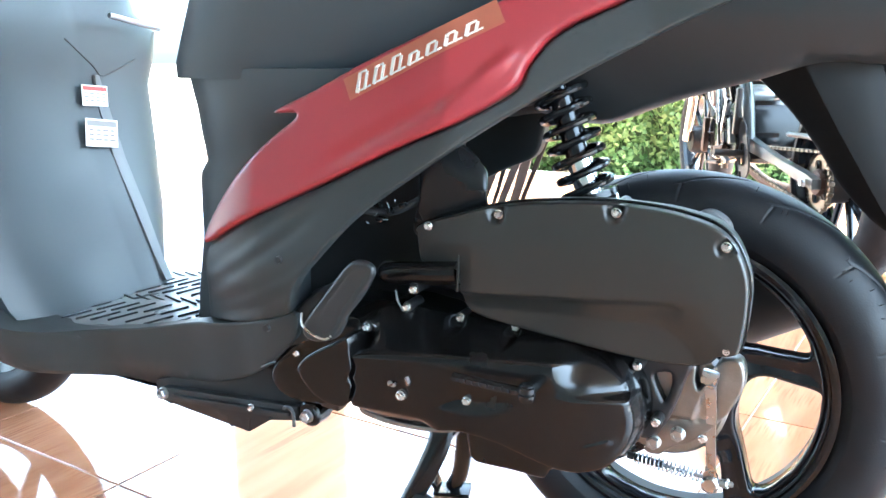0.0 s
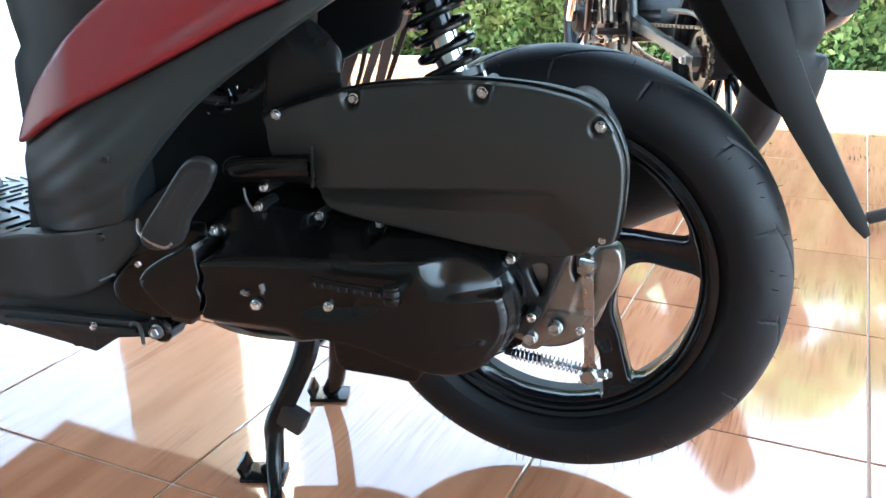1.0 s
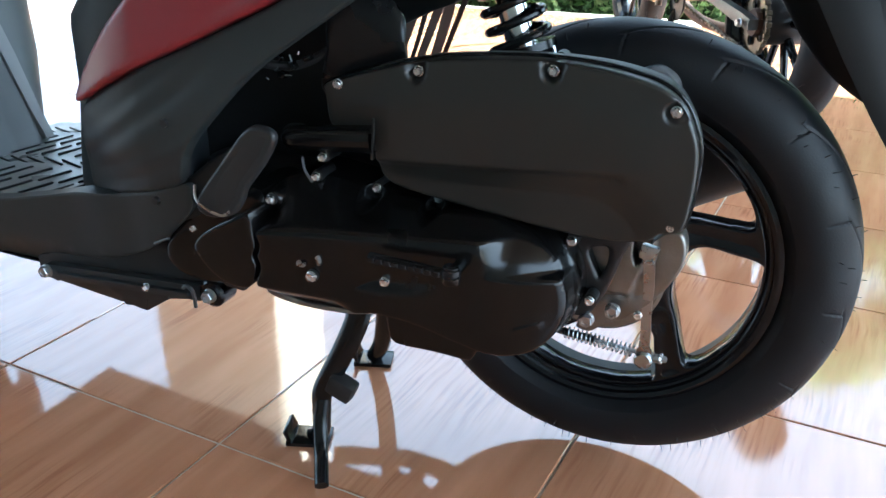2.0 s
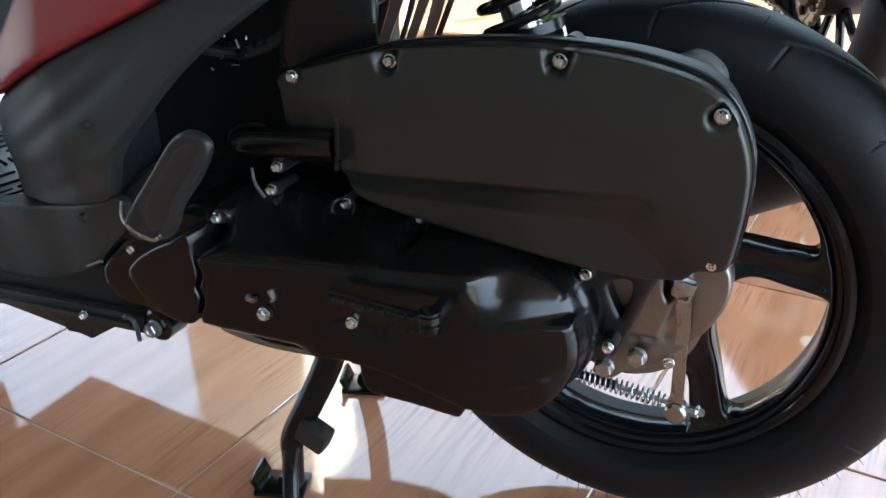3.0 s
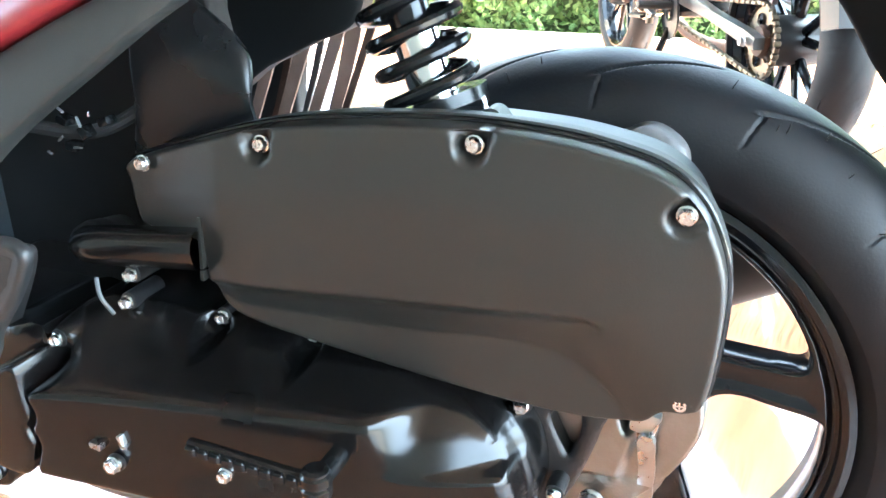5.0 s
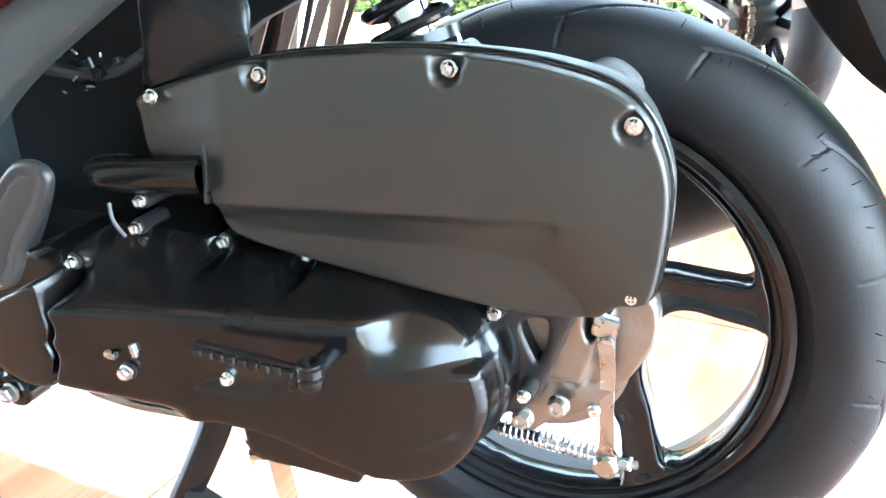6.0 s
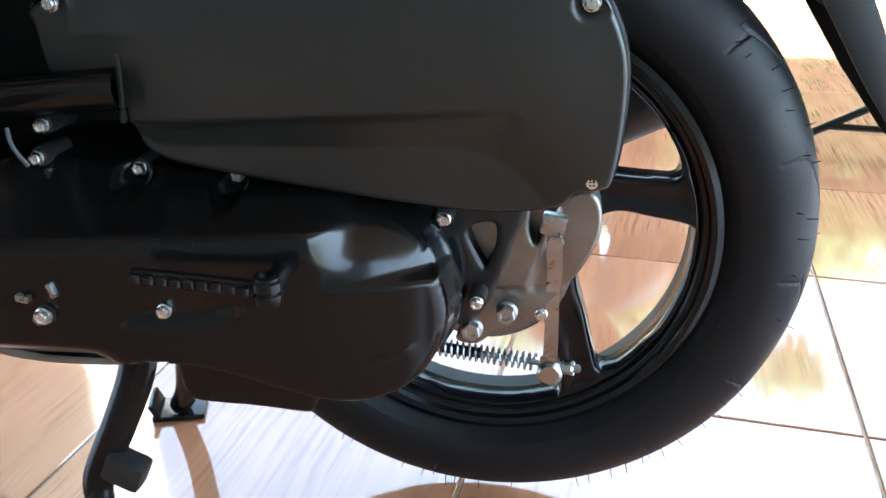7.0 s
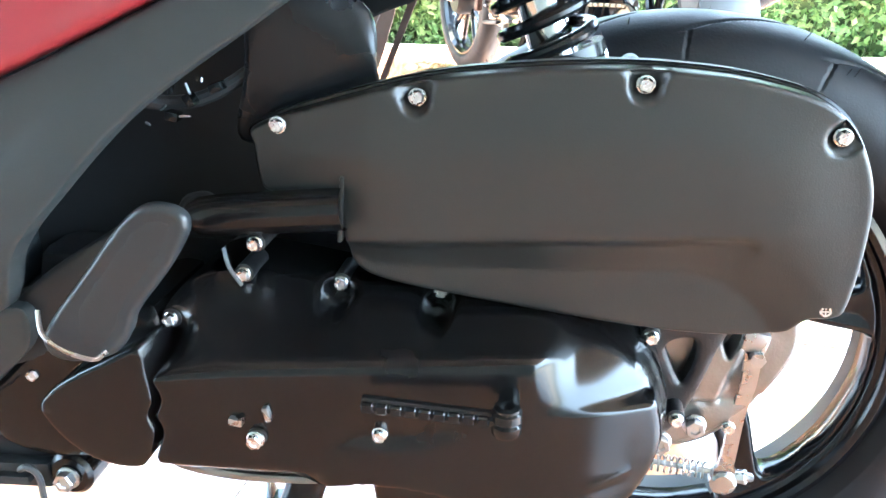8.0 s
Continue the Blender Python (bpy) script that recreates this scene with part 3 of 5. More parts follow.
def cvt_front(x, z, d):
    p = np.stack([x, z], 1)
    e, inside = far_from(p, PLATEAU)
    flange = -0.142 - 0.18 * np.maximum(0, -0.18 - x) + edge(d, 0.002)
    face = -0.203 - 0.095 * np.maximum(0, -x - 0.02) + 6.0 * np.maximum(0, z - 0.322) ** 2
    # the rear of the face falls away, with a facet that begins at a sharp line
    face = face + (0.55 + 0.45 * step(0.3085, 0.3140, z)) * 5.0 * np.maximum(0, x + 0.100) ** 2 + step(-0.094, -0.062, x) * (0.45 * np.maximum(0, z - 0.3115) + 10.0 * np.maximum(0, z - 0.3115) ** 2) + 2.0 * np.maximum(0, 0.245 - z) ** 2
    face = face - 0.0016 * np.exp(-((z - 0.259 - 0.33 * (x + 0.041)) / 0.0022) ** 2) * step(-0.060, -0.052, x) * (1 - step(-0.032, -0.026, x))
    # bevel along the lower front edge
    face = face + 1.15 * np.maximum(0, 0.2660 - 0.03 * (x + 0.34) - z) * (1 - step(-0.250, -0.215, x))
    h, hollow = far_from(p, HOLLOW)
    face = face + 0.005 * step(0.0, 0.030, np.where(hollow, h, 0))
    shoulder = 0.0045 * (1 - np.sqrt(np.clip(1 - (1 - np.clip(e / 0.006, 0, 1)) ** 2, 0, 1)))
    # the skirt falls to the rim in rounded steps
    t = np.clip(e / np.maximum(e + d, 1e-6), 0, 1)
    rear = step(-0.06, -0.03, x)
    fall = t ** 0.8 * (1 - rear) + rear * (0.55 * step(0.0, 0.35, t) + 0.25 * t + 0.20 * step(0.75, 1.0, t))
    top = face + shoulder
    y = np.where(inside, top, top + (flange - top) * fall)
    for bx, by, bz in CVT_BOLTS[:4]:
        near = np.hypot(x - bx, z - bz)
        y = by + 0.0015 + (y - by - 0.0015) * step(0.0070, 0.0135, near)
    return y


cvt = part("transmission_cover", relief(bmesh.new(), CVT, cvt_front, -0.10, 0.0020, rings=(0.0008, 0.002, 0.0032, 0.0045, 0.006), settle=1), PAINT, scooter, "satin black belt transmission cover", 75)
part("transmission_case", relief(bmesh.new(), [(x * 0.99 - 0.002, 0.29 + (z - 0.29) * 0.985) for x, z in CVT], lambda x, z, d: -0.098 + 0 * x, -0.03, 0.02), CASE, scooter)
FRONT_COVER = curve_loop([(-0.337, 0.268), (-0.345, 0.261), (-0.365, 0.261), (-0.385, 0.269), (-0.400, 0.283), (-0.408, 0.299), (-0.398, 0.313), (-0.378, 0.327), (-0.356, 0.339), (-0.337, 0.349), (-0.332, 0.344), (-0.3315, 0.332), (-0.3297, 0.312), (-0.3337, 0.301), (-0.3307, 0.288)], 10)
part("crankcase_cover", relief(bmesh.new(), FRONT_COVER, lambda x, z, d: -0.2335 + edge(d, 0.0018) + 0.02 * np.maximum(0, -0.352 - x), -0.19, 0.003), PAINT, scooter, "satin black front crankcase cover", 75)
for (x, y, z), mesh in [(p, BOLT8) for p in CVT_BOLTS] + [((-0.264, -0.229, 0.289), BOLT10), ((-0.187, -0.2150, 0.2915), BOLT8), ((-0.287, -0.170, 0.376), BOLT8), ((-0.098, -0.142, 0.358), BOLT8), ((-0.430, -0.200, 0.305), BOLT8)]:
    bm = bmesh.new()
    lathe(bm, [(0.0065, 0.03), (0.0065, 0.0), (0.0055, -0.0005), (0, -0.0005)], 16, M(x, y + 0.001, z))
    boss = part("bolt_boss", bm, CASE, cvt)
    piece("bolt", mesh, boss, M(x, y, z, 0, random.uniform(0, 60), 0))
bm = bmesh.new()
block(bm, (0.009, 0.006, 0.005), M(-0.276, -0.229, 0.301, 0, 6, 0), 0.001)
part("clip", bm, STEEL, cvt)
bm = bmesh.new()
block(bm, (0.004, 0.007, 0.010), M(-0.256, -0.226, 0.307, 0, -15, 0), 0.001)
part("clip", bm, STEEL, cvt)
# folded kick lever with a ribbed face, standing proud of the cover
kick = part("kick_lever", tube(bmesh.new(), [(-0.192, -0.2380, 0.3280), (-0.150, -0.2385, 0.3265), (-0.108, -0.2390, 0.3250)], 0.0050, 12), SHINY, scooter, "folded black kick lever with a ribbed face")
STRIP = bmesh.new()
block(STRIP, (0.0078, 0.005, 0.0068), M(0, 0, 0), 0.0012, 1)
STRIP = finish(STRIP, "rib", SHINY)
for i in range(9):
    piece("rib", STRIP, kick, M(-0.188 + 0.0086 * i, -0.2425 - 0.0001 * i, 0.3278 - 0.0003 * i, 0, 2, 0))
part("kick_boss", lathe(bmesh.new(), [(0, -0.009), (0.0080, -0.009), (0.0092, -0.007), (0.0092, -0.002), (0.0078, -0.0005), (0.0092, 0.001), (0.0092, 0.006), (0.0078, 0.0075), (0.0078, 0.009), (0.005, 0.010), (0.005, 0.007), (0, 0.007)], 24, M(-0.106, -0.2385, 0.3245, 90, 0, 0)), SHINY, kick)
part("kick_shaft", tube(bmesh.new(), [(-0.106, -0.2385, 0.3245), (-0.106, -0.190, 0.3245)], 0.0065, 14), SHINY, kick)
GUARD = curve_loop([(-0.196, 0.262), (-0.197, 0.222), (-0.192, 0.208), (-0.180, 0.2045), (-0.140, 0.2045), (-0.108, 0.203), (-0.101, 0.206), (-0.095, 0.216), (-0.070, 0.228), (-0.080, 0.262), (-0.150, 0.27)], 8)
part("case_guard", relief(bmesh.new(), GUARD, lambda x, z, d: -0.192 + edge(d, 0.003), -0.11, 0.005), PAINT, scooter, "black lower case guard", 60)

# metal strip added to imitate the bright floor reflected in the bevel
GLINT_LOOP = curve_loop([(-0.334, 0.262), (-0.325, 0.2505), (-0.290, 0.2420), (-0.236, 0.2415), (-0.205, 0.2435), (-0.236, 0.2365), (-0.292, 0.2360), (-0.330, 0.243), (-0.338, 0.254)], 6)
part("bevel_glint", relief(bmesh.new(), GLINT_LOOP, lambda x, z, d: -0.200 - 0.06 * np.maximum(0, -0.20 - x) + edge(d, 0.002), -0.12, 0.003), ALLOY, scooter, "added bare metal strip standing for the floor's gleam on the lower bevel")

# engine block and cylinder behind
bm = bmesh.new()
block(bm, (0.24, 0.19, 0.15), M(-0.36, -0.02, 0.285), 0.02)
block(bm, (0.16, 0.16, 0.10), M(-0.45, -0.02, 0.27), 0.02)
lathe(bm, [(0, -0.07), (0.06, -0.07), (0.065, -0.06), (0.065, 0.08), (0, 0.08)], 32, M(-0.30, 0, 0.27))
part("engine_block", bm, CASE, scooter)
for i in range(7):
    bm = bmesh.new()
    lean, wide = 0.40 + 0.03 * (i % 2), (0.0052, 0.0030, 0.0058, 0.0026, 0.0050, 0.0062, 0.0030)[i]
    loft(bm, [[Vector((-0.352 + 0.0150 * i + lean * h - 0.9 * h * h * (i % 2) + sx * wide * (0.75 + 3.0 * h), 0.085 + 0.012 * (i % 2) + sy * 0.0016 + 0.35 * sx * wide, 0.420 + h)) for sx, sy in ((-1, -1), (1, -1), (1, 1), (-1, 1))] for h in (0.0, 0.03, 0.06, 0.09, 0.12, 0.14)])
    part("cooling_fin", bm, (TAN, RUST, TAN, PEWTER, TAN, TAN, RUST)[i], scooter)
part("rear_inner_fender", relief(bmesh.new(), curve_loop([(-0.48, 0.36), (-0.335, 0.38), (-0.325, 0.46), (-0.315, 0.52), (-0.30, 0.62), (-0.48, 0.64)], 4), lambda x, z, d: 0.13 + edge(d, 0.006), 0.15, 0.02), INNER, scooter)

# brake plate, arm, rod and spring
PLATE = curve_loop([(-0.014, 0.216), (0.000, 0.237), (-0.004, 0.264), (-0.008, 0.300), (-0.006, 0.334), (0.036, 0.336), (0.040, 0.312), (0.046, 0.302), (0.056, 0.322), (0.068, 0.340), (0.086, 0.340),
                    (0.092, 0.320), (0.087, 0.297), (0.068, 0.265), (0.039, 0.236), (0.018, 0.225), (0.002, 0.212)], 8)
plate = part("brake_plate", relief(bmesh.new(), PLATE, lambda x, z, d: -0.094 + edge(d, 0.0018) - 0.005 * step(0.047, 0.044, x - 0.3 * (z - 0.28)) * step(0.262, 0.266, z) + 0.003 * (np.abs(z - 0.262 - 0.2 * (x - 0.03)) < 0.002), -0.07, 0.0025, rings=(0.0012, 0.003), settle=1), ALLOY, scooter, "bare cast aluminium drum brake plate", 60)
part("brake_drum", lathe(bmesh.new(), [(0.03, -0.074), (0.066, -0.074), (0.070, -0.070), (0.070, -0.045), (0.03, -0.04)], 48, Matrix.Translation(AXLE)), ALLOY, scooter)
part("case_bracket", relief(bmesh.new(), curve_loop([(-0.030, 0.350), (0.036, 0.345), (0.031, 0.312), (0.023, 0.285), (0.014, 0.262), (0.004, 0.246), (-0.010, 0.240), (-0.030, 0.250)], 6), lambda x, z, d: -0.117 + edge(d, 0.003), -0.10, 0.005,
                            [curve_loop([(-0.002, 0.318), (0.016, 0.324), (0.018, 0.308), (0.012, 0.290), (0.007, 0.294)], 6)]), CASE, scooter)
for x, y, z in ((0.001, -0.112, 0.237), (0.026, -0.103, 0.248)):
    piece("bolt", BOLT12, plate, M(x, y, z, 0, 20, 0))
piece("bolt", BOLT8, plate, M(0.052, -0.096, 0.244, 0, 20, 0))
bm = bmesh.new()
arm = [(0.0595, -0.108, 0.329), (0.0590, -0.107, 0.310), (0.0605, -0.100, 0.283), (0.0595, -0.088, 0.252), (0.0600, -0.079, 0.216), (0.0600, -0.073, 0.194), (0.0600, -0.068, 0.178)]
pts = curve_open(arm, 5)
sec = []
for i, p in enumerate(pts):
    w = 0.0066 - 0.0014 * math.sin(math.pi * i / (len(pts) - 1)) + 0.002 * (i > len(pts) - 6)
    sec.append([p + Vector((sx * w, sy * 0.0022, 0)) for sx, sy in ((-1, -1), (1, -1), (1, 1), (-1, 1))])
loft(bm, sec)
lever = part("brake_arm", bm, STEEL, scooter, "zinc plated steel brake arm")
bm = bmesh.new()
block(bm, (0.018, 0.010, 0.016), M(0.058, -0.110, 0.324, 0, 10, 0), 0.003)
lathe(bm, [(0.006, 0), (0.006, -0.006), (0, -0.006)], 6, M(0.060, -0.112, 0.312))
part("arm_clamp", bm, STEEL, lever)
part("pin", lathe(bmesh.new(), [(0, 0.008), (0.0095, 0.008), (0.0105, 0.004), (0.0105, -0.006), (0.008, -0.008), (0, -0.008)], 20, M(0.060, -0.068, 0.177)), STEEL, lever)
bm = bmesh.new()
lathe(bm, [(0, 0), (0.0055, 0), (0.0055, 0.007), (0.0035, 0.009), (0.0035, 0.014), (0, 0.014)], 6, M(0.070, -0.064, 0.1785, 0, 0, -90))
for a in (30, 150):
    block(bm, (0.004, 0.002, 0.012), M(0.078, -0.064, 0.1785, 0, 0, 0) @ M(0, 0, 0, a, 0, 0), 0.0008, 1)
part("adjuster_nut", bm, STEEL, lever)
part("brake_rod", tube(bmesh.new(), [(-0.20, -0.064, 0.20), (-0.03, -0.064, 0.189), (0.085, -0.064, 0.178)], 0.0024, 10), STEEL, scooter)


def coil(a, b, radius, wire, turns, seg=8, steps=18):
    a, b = Vector(a), Vector(b)
    t = (b - a).normalized()
    u = t.cross(Vector((0, 1, 0.2))).normalized()
    v = t.cross(u)
    k = int(turns * steps)
    return tube(bmesh.new(), [a + (b - a) * i / k + radius * (u * math.cos(2 * math.pi * i / steps) + v * math.sin(2 * math.pi * i / steps)) for i in range(k + 1)], wire, seg)


part("return_spring", coil((-0.032, -0.064, 0.1892), (0.048, -0.064, 0.1815), 0.0068, 0.0009, 16, 6, 14), STEEL, scooter, "thin steel brake return spring")
part("rod_sleeve", tube(bmesh.new(), [(-0.04, -0.064, 0.1898), (0.004, -0.064, 0.186)], 0.0045, 10), SOFT, scooter)

# rear shock absorber
S0, S1 = Vector((-0.082, -0.085, 0.482)), Vector((-0.151, -0.085, 0.690))
ax = (S1 - S0).normalized()
shock = part("shock_absorber", tube(bmesh.new(), [S0 - ax * 0.01, S0 + ax * 0.028], 0.013, 16), STEEL, scooter, "rear shock absorber with black coil spring")
part("damper_body", tube(bmesh.new(), [S0 + ax * 0.02, S0 + ax * 0.075], 0.0155, 20), CHROME, shock)
part("damper_sleeve", tube(bmesh.new(), [S0 + ax * 0.075, S0 + ax * 0.15], 0.014, 20), WHEEL, shock)
part("damper_rod", tube(bmesh.new(), [S0 + ax * 0.095, S1], 0.010, 16), PAINT, shock)
part("coil_spring", coil(S0 + ax * 0.035, S1 - ax * 0.01, 0.0290, 0.0044, 9.6, 10, 26), SHINY, shock, "black coil spring")
part("spring_seat", tube(bmesh.new(), [S0 + ax * 0.026, S0 + ax * 0.034], 0.034, 24), SHINY, shock)
bm = bmesh.new()
tube(bm, curve_open([(-0.082, -0.075, 0.507), (-0.075, -0.085, 0.519), (-0.062, -0.088, 0.519), (-0.057, -0.088, 0.507)], 5), 0.0022, 6)
part("hose_clip", bm, STEEL, scooter)

# centre stand
stand = part("centre_stand", tube(bmesh.new(), [(-0.262, -0.14, 0.198), (-0.275, 0.075, 0.185)], 0.013, 14), SHINY, scooter, "black tubular steel centre stand")


def flat_leg(points, wide, thick):
    pts, sec = curve_open(points, 7), []
    for i, p in enumerate(pts):
        t = (pts[min(i + 1, len(pts) - 1)] - pts[max(i - 1, 0)]).normalized()
        s = Vector((1, 0, 0)) - t * t.x
        s.normalize()
        n = t.cross(s)
        w = wide[0] + (wide[1] - wide[0]) * i / (len(pts) - 1)
        sec.append([p + s * w * math.cos(a) * 1.08 + n * thick * math.sin(a) for a in (2 * math.pi * q / 14 for q in range(14))])
    return loft(bmesh.new(), sec)


part("stand_leg", flat_leg([(-0.260, -0.130, 0.225), (-0.263, -0.138, 0.19), (-0.280, -0.148, 0.145), (-0.303, -0.155, 0.095), (-0.306, -0.156, 0.065), (-0.312, -0.150, 0.03), (-0.330, -0.140, 0.012)], (0.0155, 0.0095), 0.009), SHINY, stand)
part("stand_leg", flat_leg([(-0.292, 0.010, 0.19), (-0.302, 0.020, 0.12), (-0.322, 0.045, 0.05), (-0.344, 0.064, 0.012)], (0.014, 0.011), 0.011), SHINY, stand)
part("stand_arm", flat_leg([(-0.303, -0.158, 0.085), (-0.302, -0.168, 0.055), (-0.290, -0.190, 0.025), (-0.272, -0.222, 0.010)], (0.009, 0.008), 0.007), SHINY, stand)
for x, y in ((-0.338, -0.136), (-0.347, 0.068)):
    bm = bmesh.new()
    block(bm, (0.056, 0.040, 0.006), M(x, y, 0.0035, 0, 0, 18), 0.002)
    block(bm, (0.006, 0.040, 0.020), M(x - 0.024, y - 0.006, 0.012, 0, -24, 18), 0.002)
    part("stand_foot", bm, SHINY, stand)
bm = bmesh.new()
block(bm, (0.034, 0.022, 0.026), M(-0.276, -0.156, 0.107, 0, 24, 0), 0.005)
part("stop_stub", bm, SOFT, stand)
part("stand_spring", coil((-0.262, -0.118, 0.20), (-0.330, -0.118, 0.215), 0.008, 0.0016, 14, 6, 14), STEEL, stand)

# pillion footrest folded against the side
PEG = curve_loop([(-0.389, 0.352), (-0.382, 0.369), (-0.355, 0.402), (-0.331, 0.432), (-0.313, 0.446), (-0.294, 0.445), (-0.288, 0.434), (-0.302, 0.409), (-0.325, 0.380), (-0.331, 0.366), (-0.345, 0.349), (-0.375, 0.342)], 7)
peg = part("pillion_footrest", relief(bmesh.new(), PEG, lambda x, z, d: -0.245 + edge(d, 0.004) + 0.0008 * step(0.004, 0.0065, d) * step(-0.378, -0.370, x), -0.237, 0.003, rings=(0.001, 0.0025, 0.004, 0.0055, 0.007)), BLACK, scooter, "folded pillion footrest with rubber pad")
part("rubber_pad", relief(bmesh.new(), grown(PEG, -0.0068), lambda x, z, d: -0.2446 + edge(d, 0.002) + 0.004 * (1 - step(-0.372, -0.362, x)), -0.2405, 0.003), SOFT, peg, "dull black rubber pad")
part("spring_wire", tube(bmesh.new(), curve_open([(-0.391, -0.240, 0.374), (-0.384, -0.249, 0.363), (-0.370, -0.252, 0.355), (-0.352, -0.252, 0.3505), (-0.344, -0.249, 0.355)], 5), 0.0015, 6), STEEL, peg)
HANGER = curve_loop([(-0.372, 0.405), (-0.350, 0.418), (-0.338, 0.415), (-0.345, 0.395), (-0.362, 0.365), (-0.375, 0.345), (-0.40, 0.322), (-0.445, 0.31), (-0.44, 0.35), (-0.41, 0.38)], 4)
part("footrest_hanger", relief(bmesh.new(), HANGER, lambda x, z, d: -0.203 + edge(d, 0.004), -0.19, 0.008), INNER, scooter)
part("engine_side_plate", relief(bmesh.new(), curve_loop([(-0.468, 0.285), (-0.44, 0.314), (-0.40, 0.345), (-0.338, 0.362), (-0.346, 0.30), (-0.352, 0.262), (-0.39, 0.243), (-0.44, 0.240), (-0.472, 0.258)], 4), lambda x, z, d: -0.2030 + edge(d, 0.004), -0.12, 0.004), PAINT, scooter)
part("cable_clip", tube(bmesh.new(), curve_open([(-0.291, -0.19, 0.402), (-0.287, -0.193, 0.390), (-0.281, -0.19, 0.377)], 5), 0.0014, 8), PEWTER, scooter)
part("breather_hose", tube(bmesh.new(), curve_open([(-0.46, -0.14, 0.47), (-0.40, -0.15, 0.488), (-0.34, -0.13, 0.48), (-0.30, -0.12, 0.495), (-0.26, -0.10, 0.53)], 6), 0.005, 10), INNER, scooter)
for x, z, a in ((-0.342, 0.492, 20), (-0.325, 0.485, 60), (-0.306, 0.494, -20), (-0.338, 0.474, 10)):
    bm = bmesh.new()
    block(bm, (0.009, 0.010, 0.006), M(x, -0.142, z, 0, a, 0), 0.0015)
    part("cable_connector", bm, SHINY, scooter)

# bright terminals among the connectors
for k, (x, z) in enumerate(((-0.350, 0.497), (-0.336, 0.501), (-0.322, 0.494), (-0.312, 0.500), (-0.340, 0.481), (-0.326, 0.476), (-0.352, 0.470))):
    bm = bmesh.new()
    block(bm, (0.004 + 0.002 * (k % 3), 0.0025, 0.0014), M(x, -0.151, z, 0, 35 * k, 0), 0.0006, 1)
    part("terminal", bm, STEEL if k % 2 else PEWTER, scooter)


# side panels
def side(x, z):
    """The outer skin of the left flank."""
    y = -0.226 + 0.17 * np.maximum(0, z - 0.42) + 0.10 * np.maximum(0, 0.34 - z)
    y = y + 0.26 * np.clip(x + 0.22, 0, 0.20) + 0.12 * np.maximum(0, x + 0.02) + 1.6 * np.maximum(0, -0.47 - x) ** 2 + 0.12 * np.maximum(0, -0.47 - x)
    return y


GREY_LOW = curve_loop([(-0.565, 0.430), (-0.583, 0.380), (-0.598, 0.3230), (-0.560, 0.3272), (-0.520, 0.3345), (-0.473, 0.3465), (-0.432, 0.3600), (-0.422, 0.376), (-0.414, 0.400), (-0.388, 0.432), (-0.333, 0.488), (-0.255, 0.543), (-0.165, 0.603),
                       (-0.105, 0.640), (-0.040, 0.676), (0.05, 0.720), (0.18, 0.772), (0.30, 0.815), (0.31, 0.845), (0.18, 0.818), (0.05, 0.771), (-0.03, 0.729), (-0.106, 0.692), (-0.135, 0.660), (-0.151, 0.630), (-0.210, 0.596), (-0.270, 0.571), (-0.330, 0.543), (-0.400, 0.511), (-0.490, 0.471)], 12)


def grey_front(x, z, d):
    y = side(x, z) + edge(d, 0.0014)
    # the pressed folds of the panel, flowing up to the rear
    fade = step(-0.60, -0.54, x) * (1 - step(-0.415, -0.36, x))
    for x0, z0, slope, deep in ((-0.52, 0.412, 0.54, 0.24), (-0.507, 0.386, 0.42, 0.22), (-0.514, 0.364, 0.36, 0.26), (-0.50, 0.452, 0.62, 0.16)):
        below = z0 + slope * (x - x0) + 0.9 * (x - x0) ** 2 - z
        y = y + fade * deep * (np.clip(below, 0, 0.011) - 0.011 * step(0.011, 0.026, below))
    y = y + 0.012 * (1 - step(0.335, 0.40, z)) * (1 - step(-0.40, -0.33, x))
    return y


grey = part("side_panel", relief(bmesh.new(), GREY_LOW, grey_front, lambda x, z, d: side(x, z) + 0.02, 0.004, rings=(0.001, 0.003, 0.005)), GREY, scooter, "charcoal plastic lower side panel with pressed folds", 75)
for x, z in ((-0.433, 0.431), (-0.456, 0.342)):
    part("panel_plug", lathe(bmesh.new(), [(0, -0.002), (0.004, -0.002), (0.005, 0.002)], 14, M(x, float(side(x, z)) - 0.001, z)), INNER, grey)
RED_LOOP = curve_loop([(-0.566, 0.436), (-0.545, 0.478), (-0.500, 0.530), (-0.455, 0.570), (-0.412, 0.603), (-0.446, 0.606), (-0.390, 0.631), (-0.326, 0.662), (-0.240, 0.697), (-0.150, 0.732), (-0.05, 0.768), (0.05, 0.80), (0.06, 0.775),
                       (-0.03, 0.732), (-0.106, 0.696), (-0.136, 0.664), (-0.153, 0.634), (-0.208, 0.600), (-0.268, 0.575), (-0.328, 0.547), (-0.398, 0.515), (-0.488, 0.475)], 12)


def red_front(x, z, d):
    y = side(x, z) - 0.012 + edge(d, 0.005)
    y = y + 0.006 * step(0.0, 0.010, z - 0.598 - 0.52 * (x + 0.25)) * step(-0.40, -0.33, x) * (1 - step(-0.20, -0.17, x)) * (1 - step(0.01, 0.03, z - 0.598 - 0.52 * (x + 0.25)))
    y = y - 0.007 * np.exp(-((z - 0.640 - 0.75 * (x + 0.19)) / 0.008) ** 2) * step(-0.23, -0.20, x) * (1 - step(-0.16, -0.14, x))
    return y


red = part("red_side_cowl", relief(bmesh.new(), RED_LOOP, red_front, lambda x, z, d: side(x, z) + 0.015, 0.004, rings=(0.001, 0.003, 0.005)), RED, scooter, "glossy dark red painted side cowl", 75)

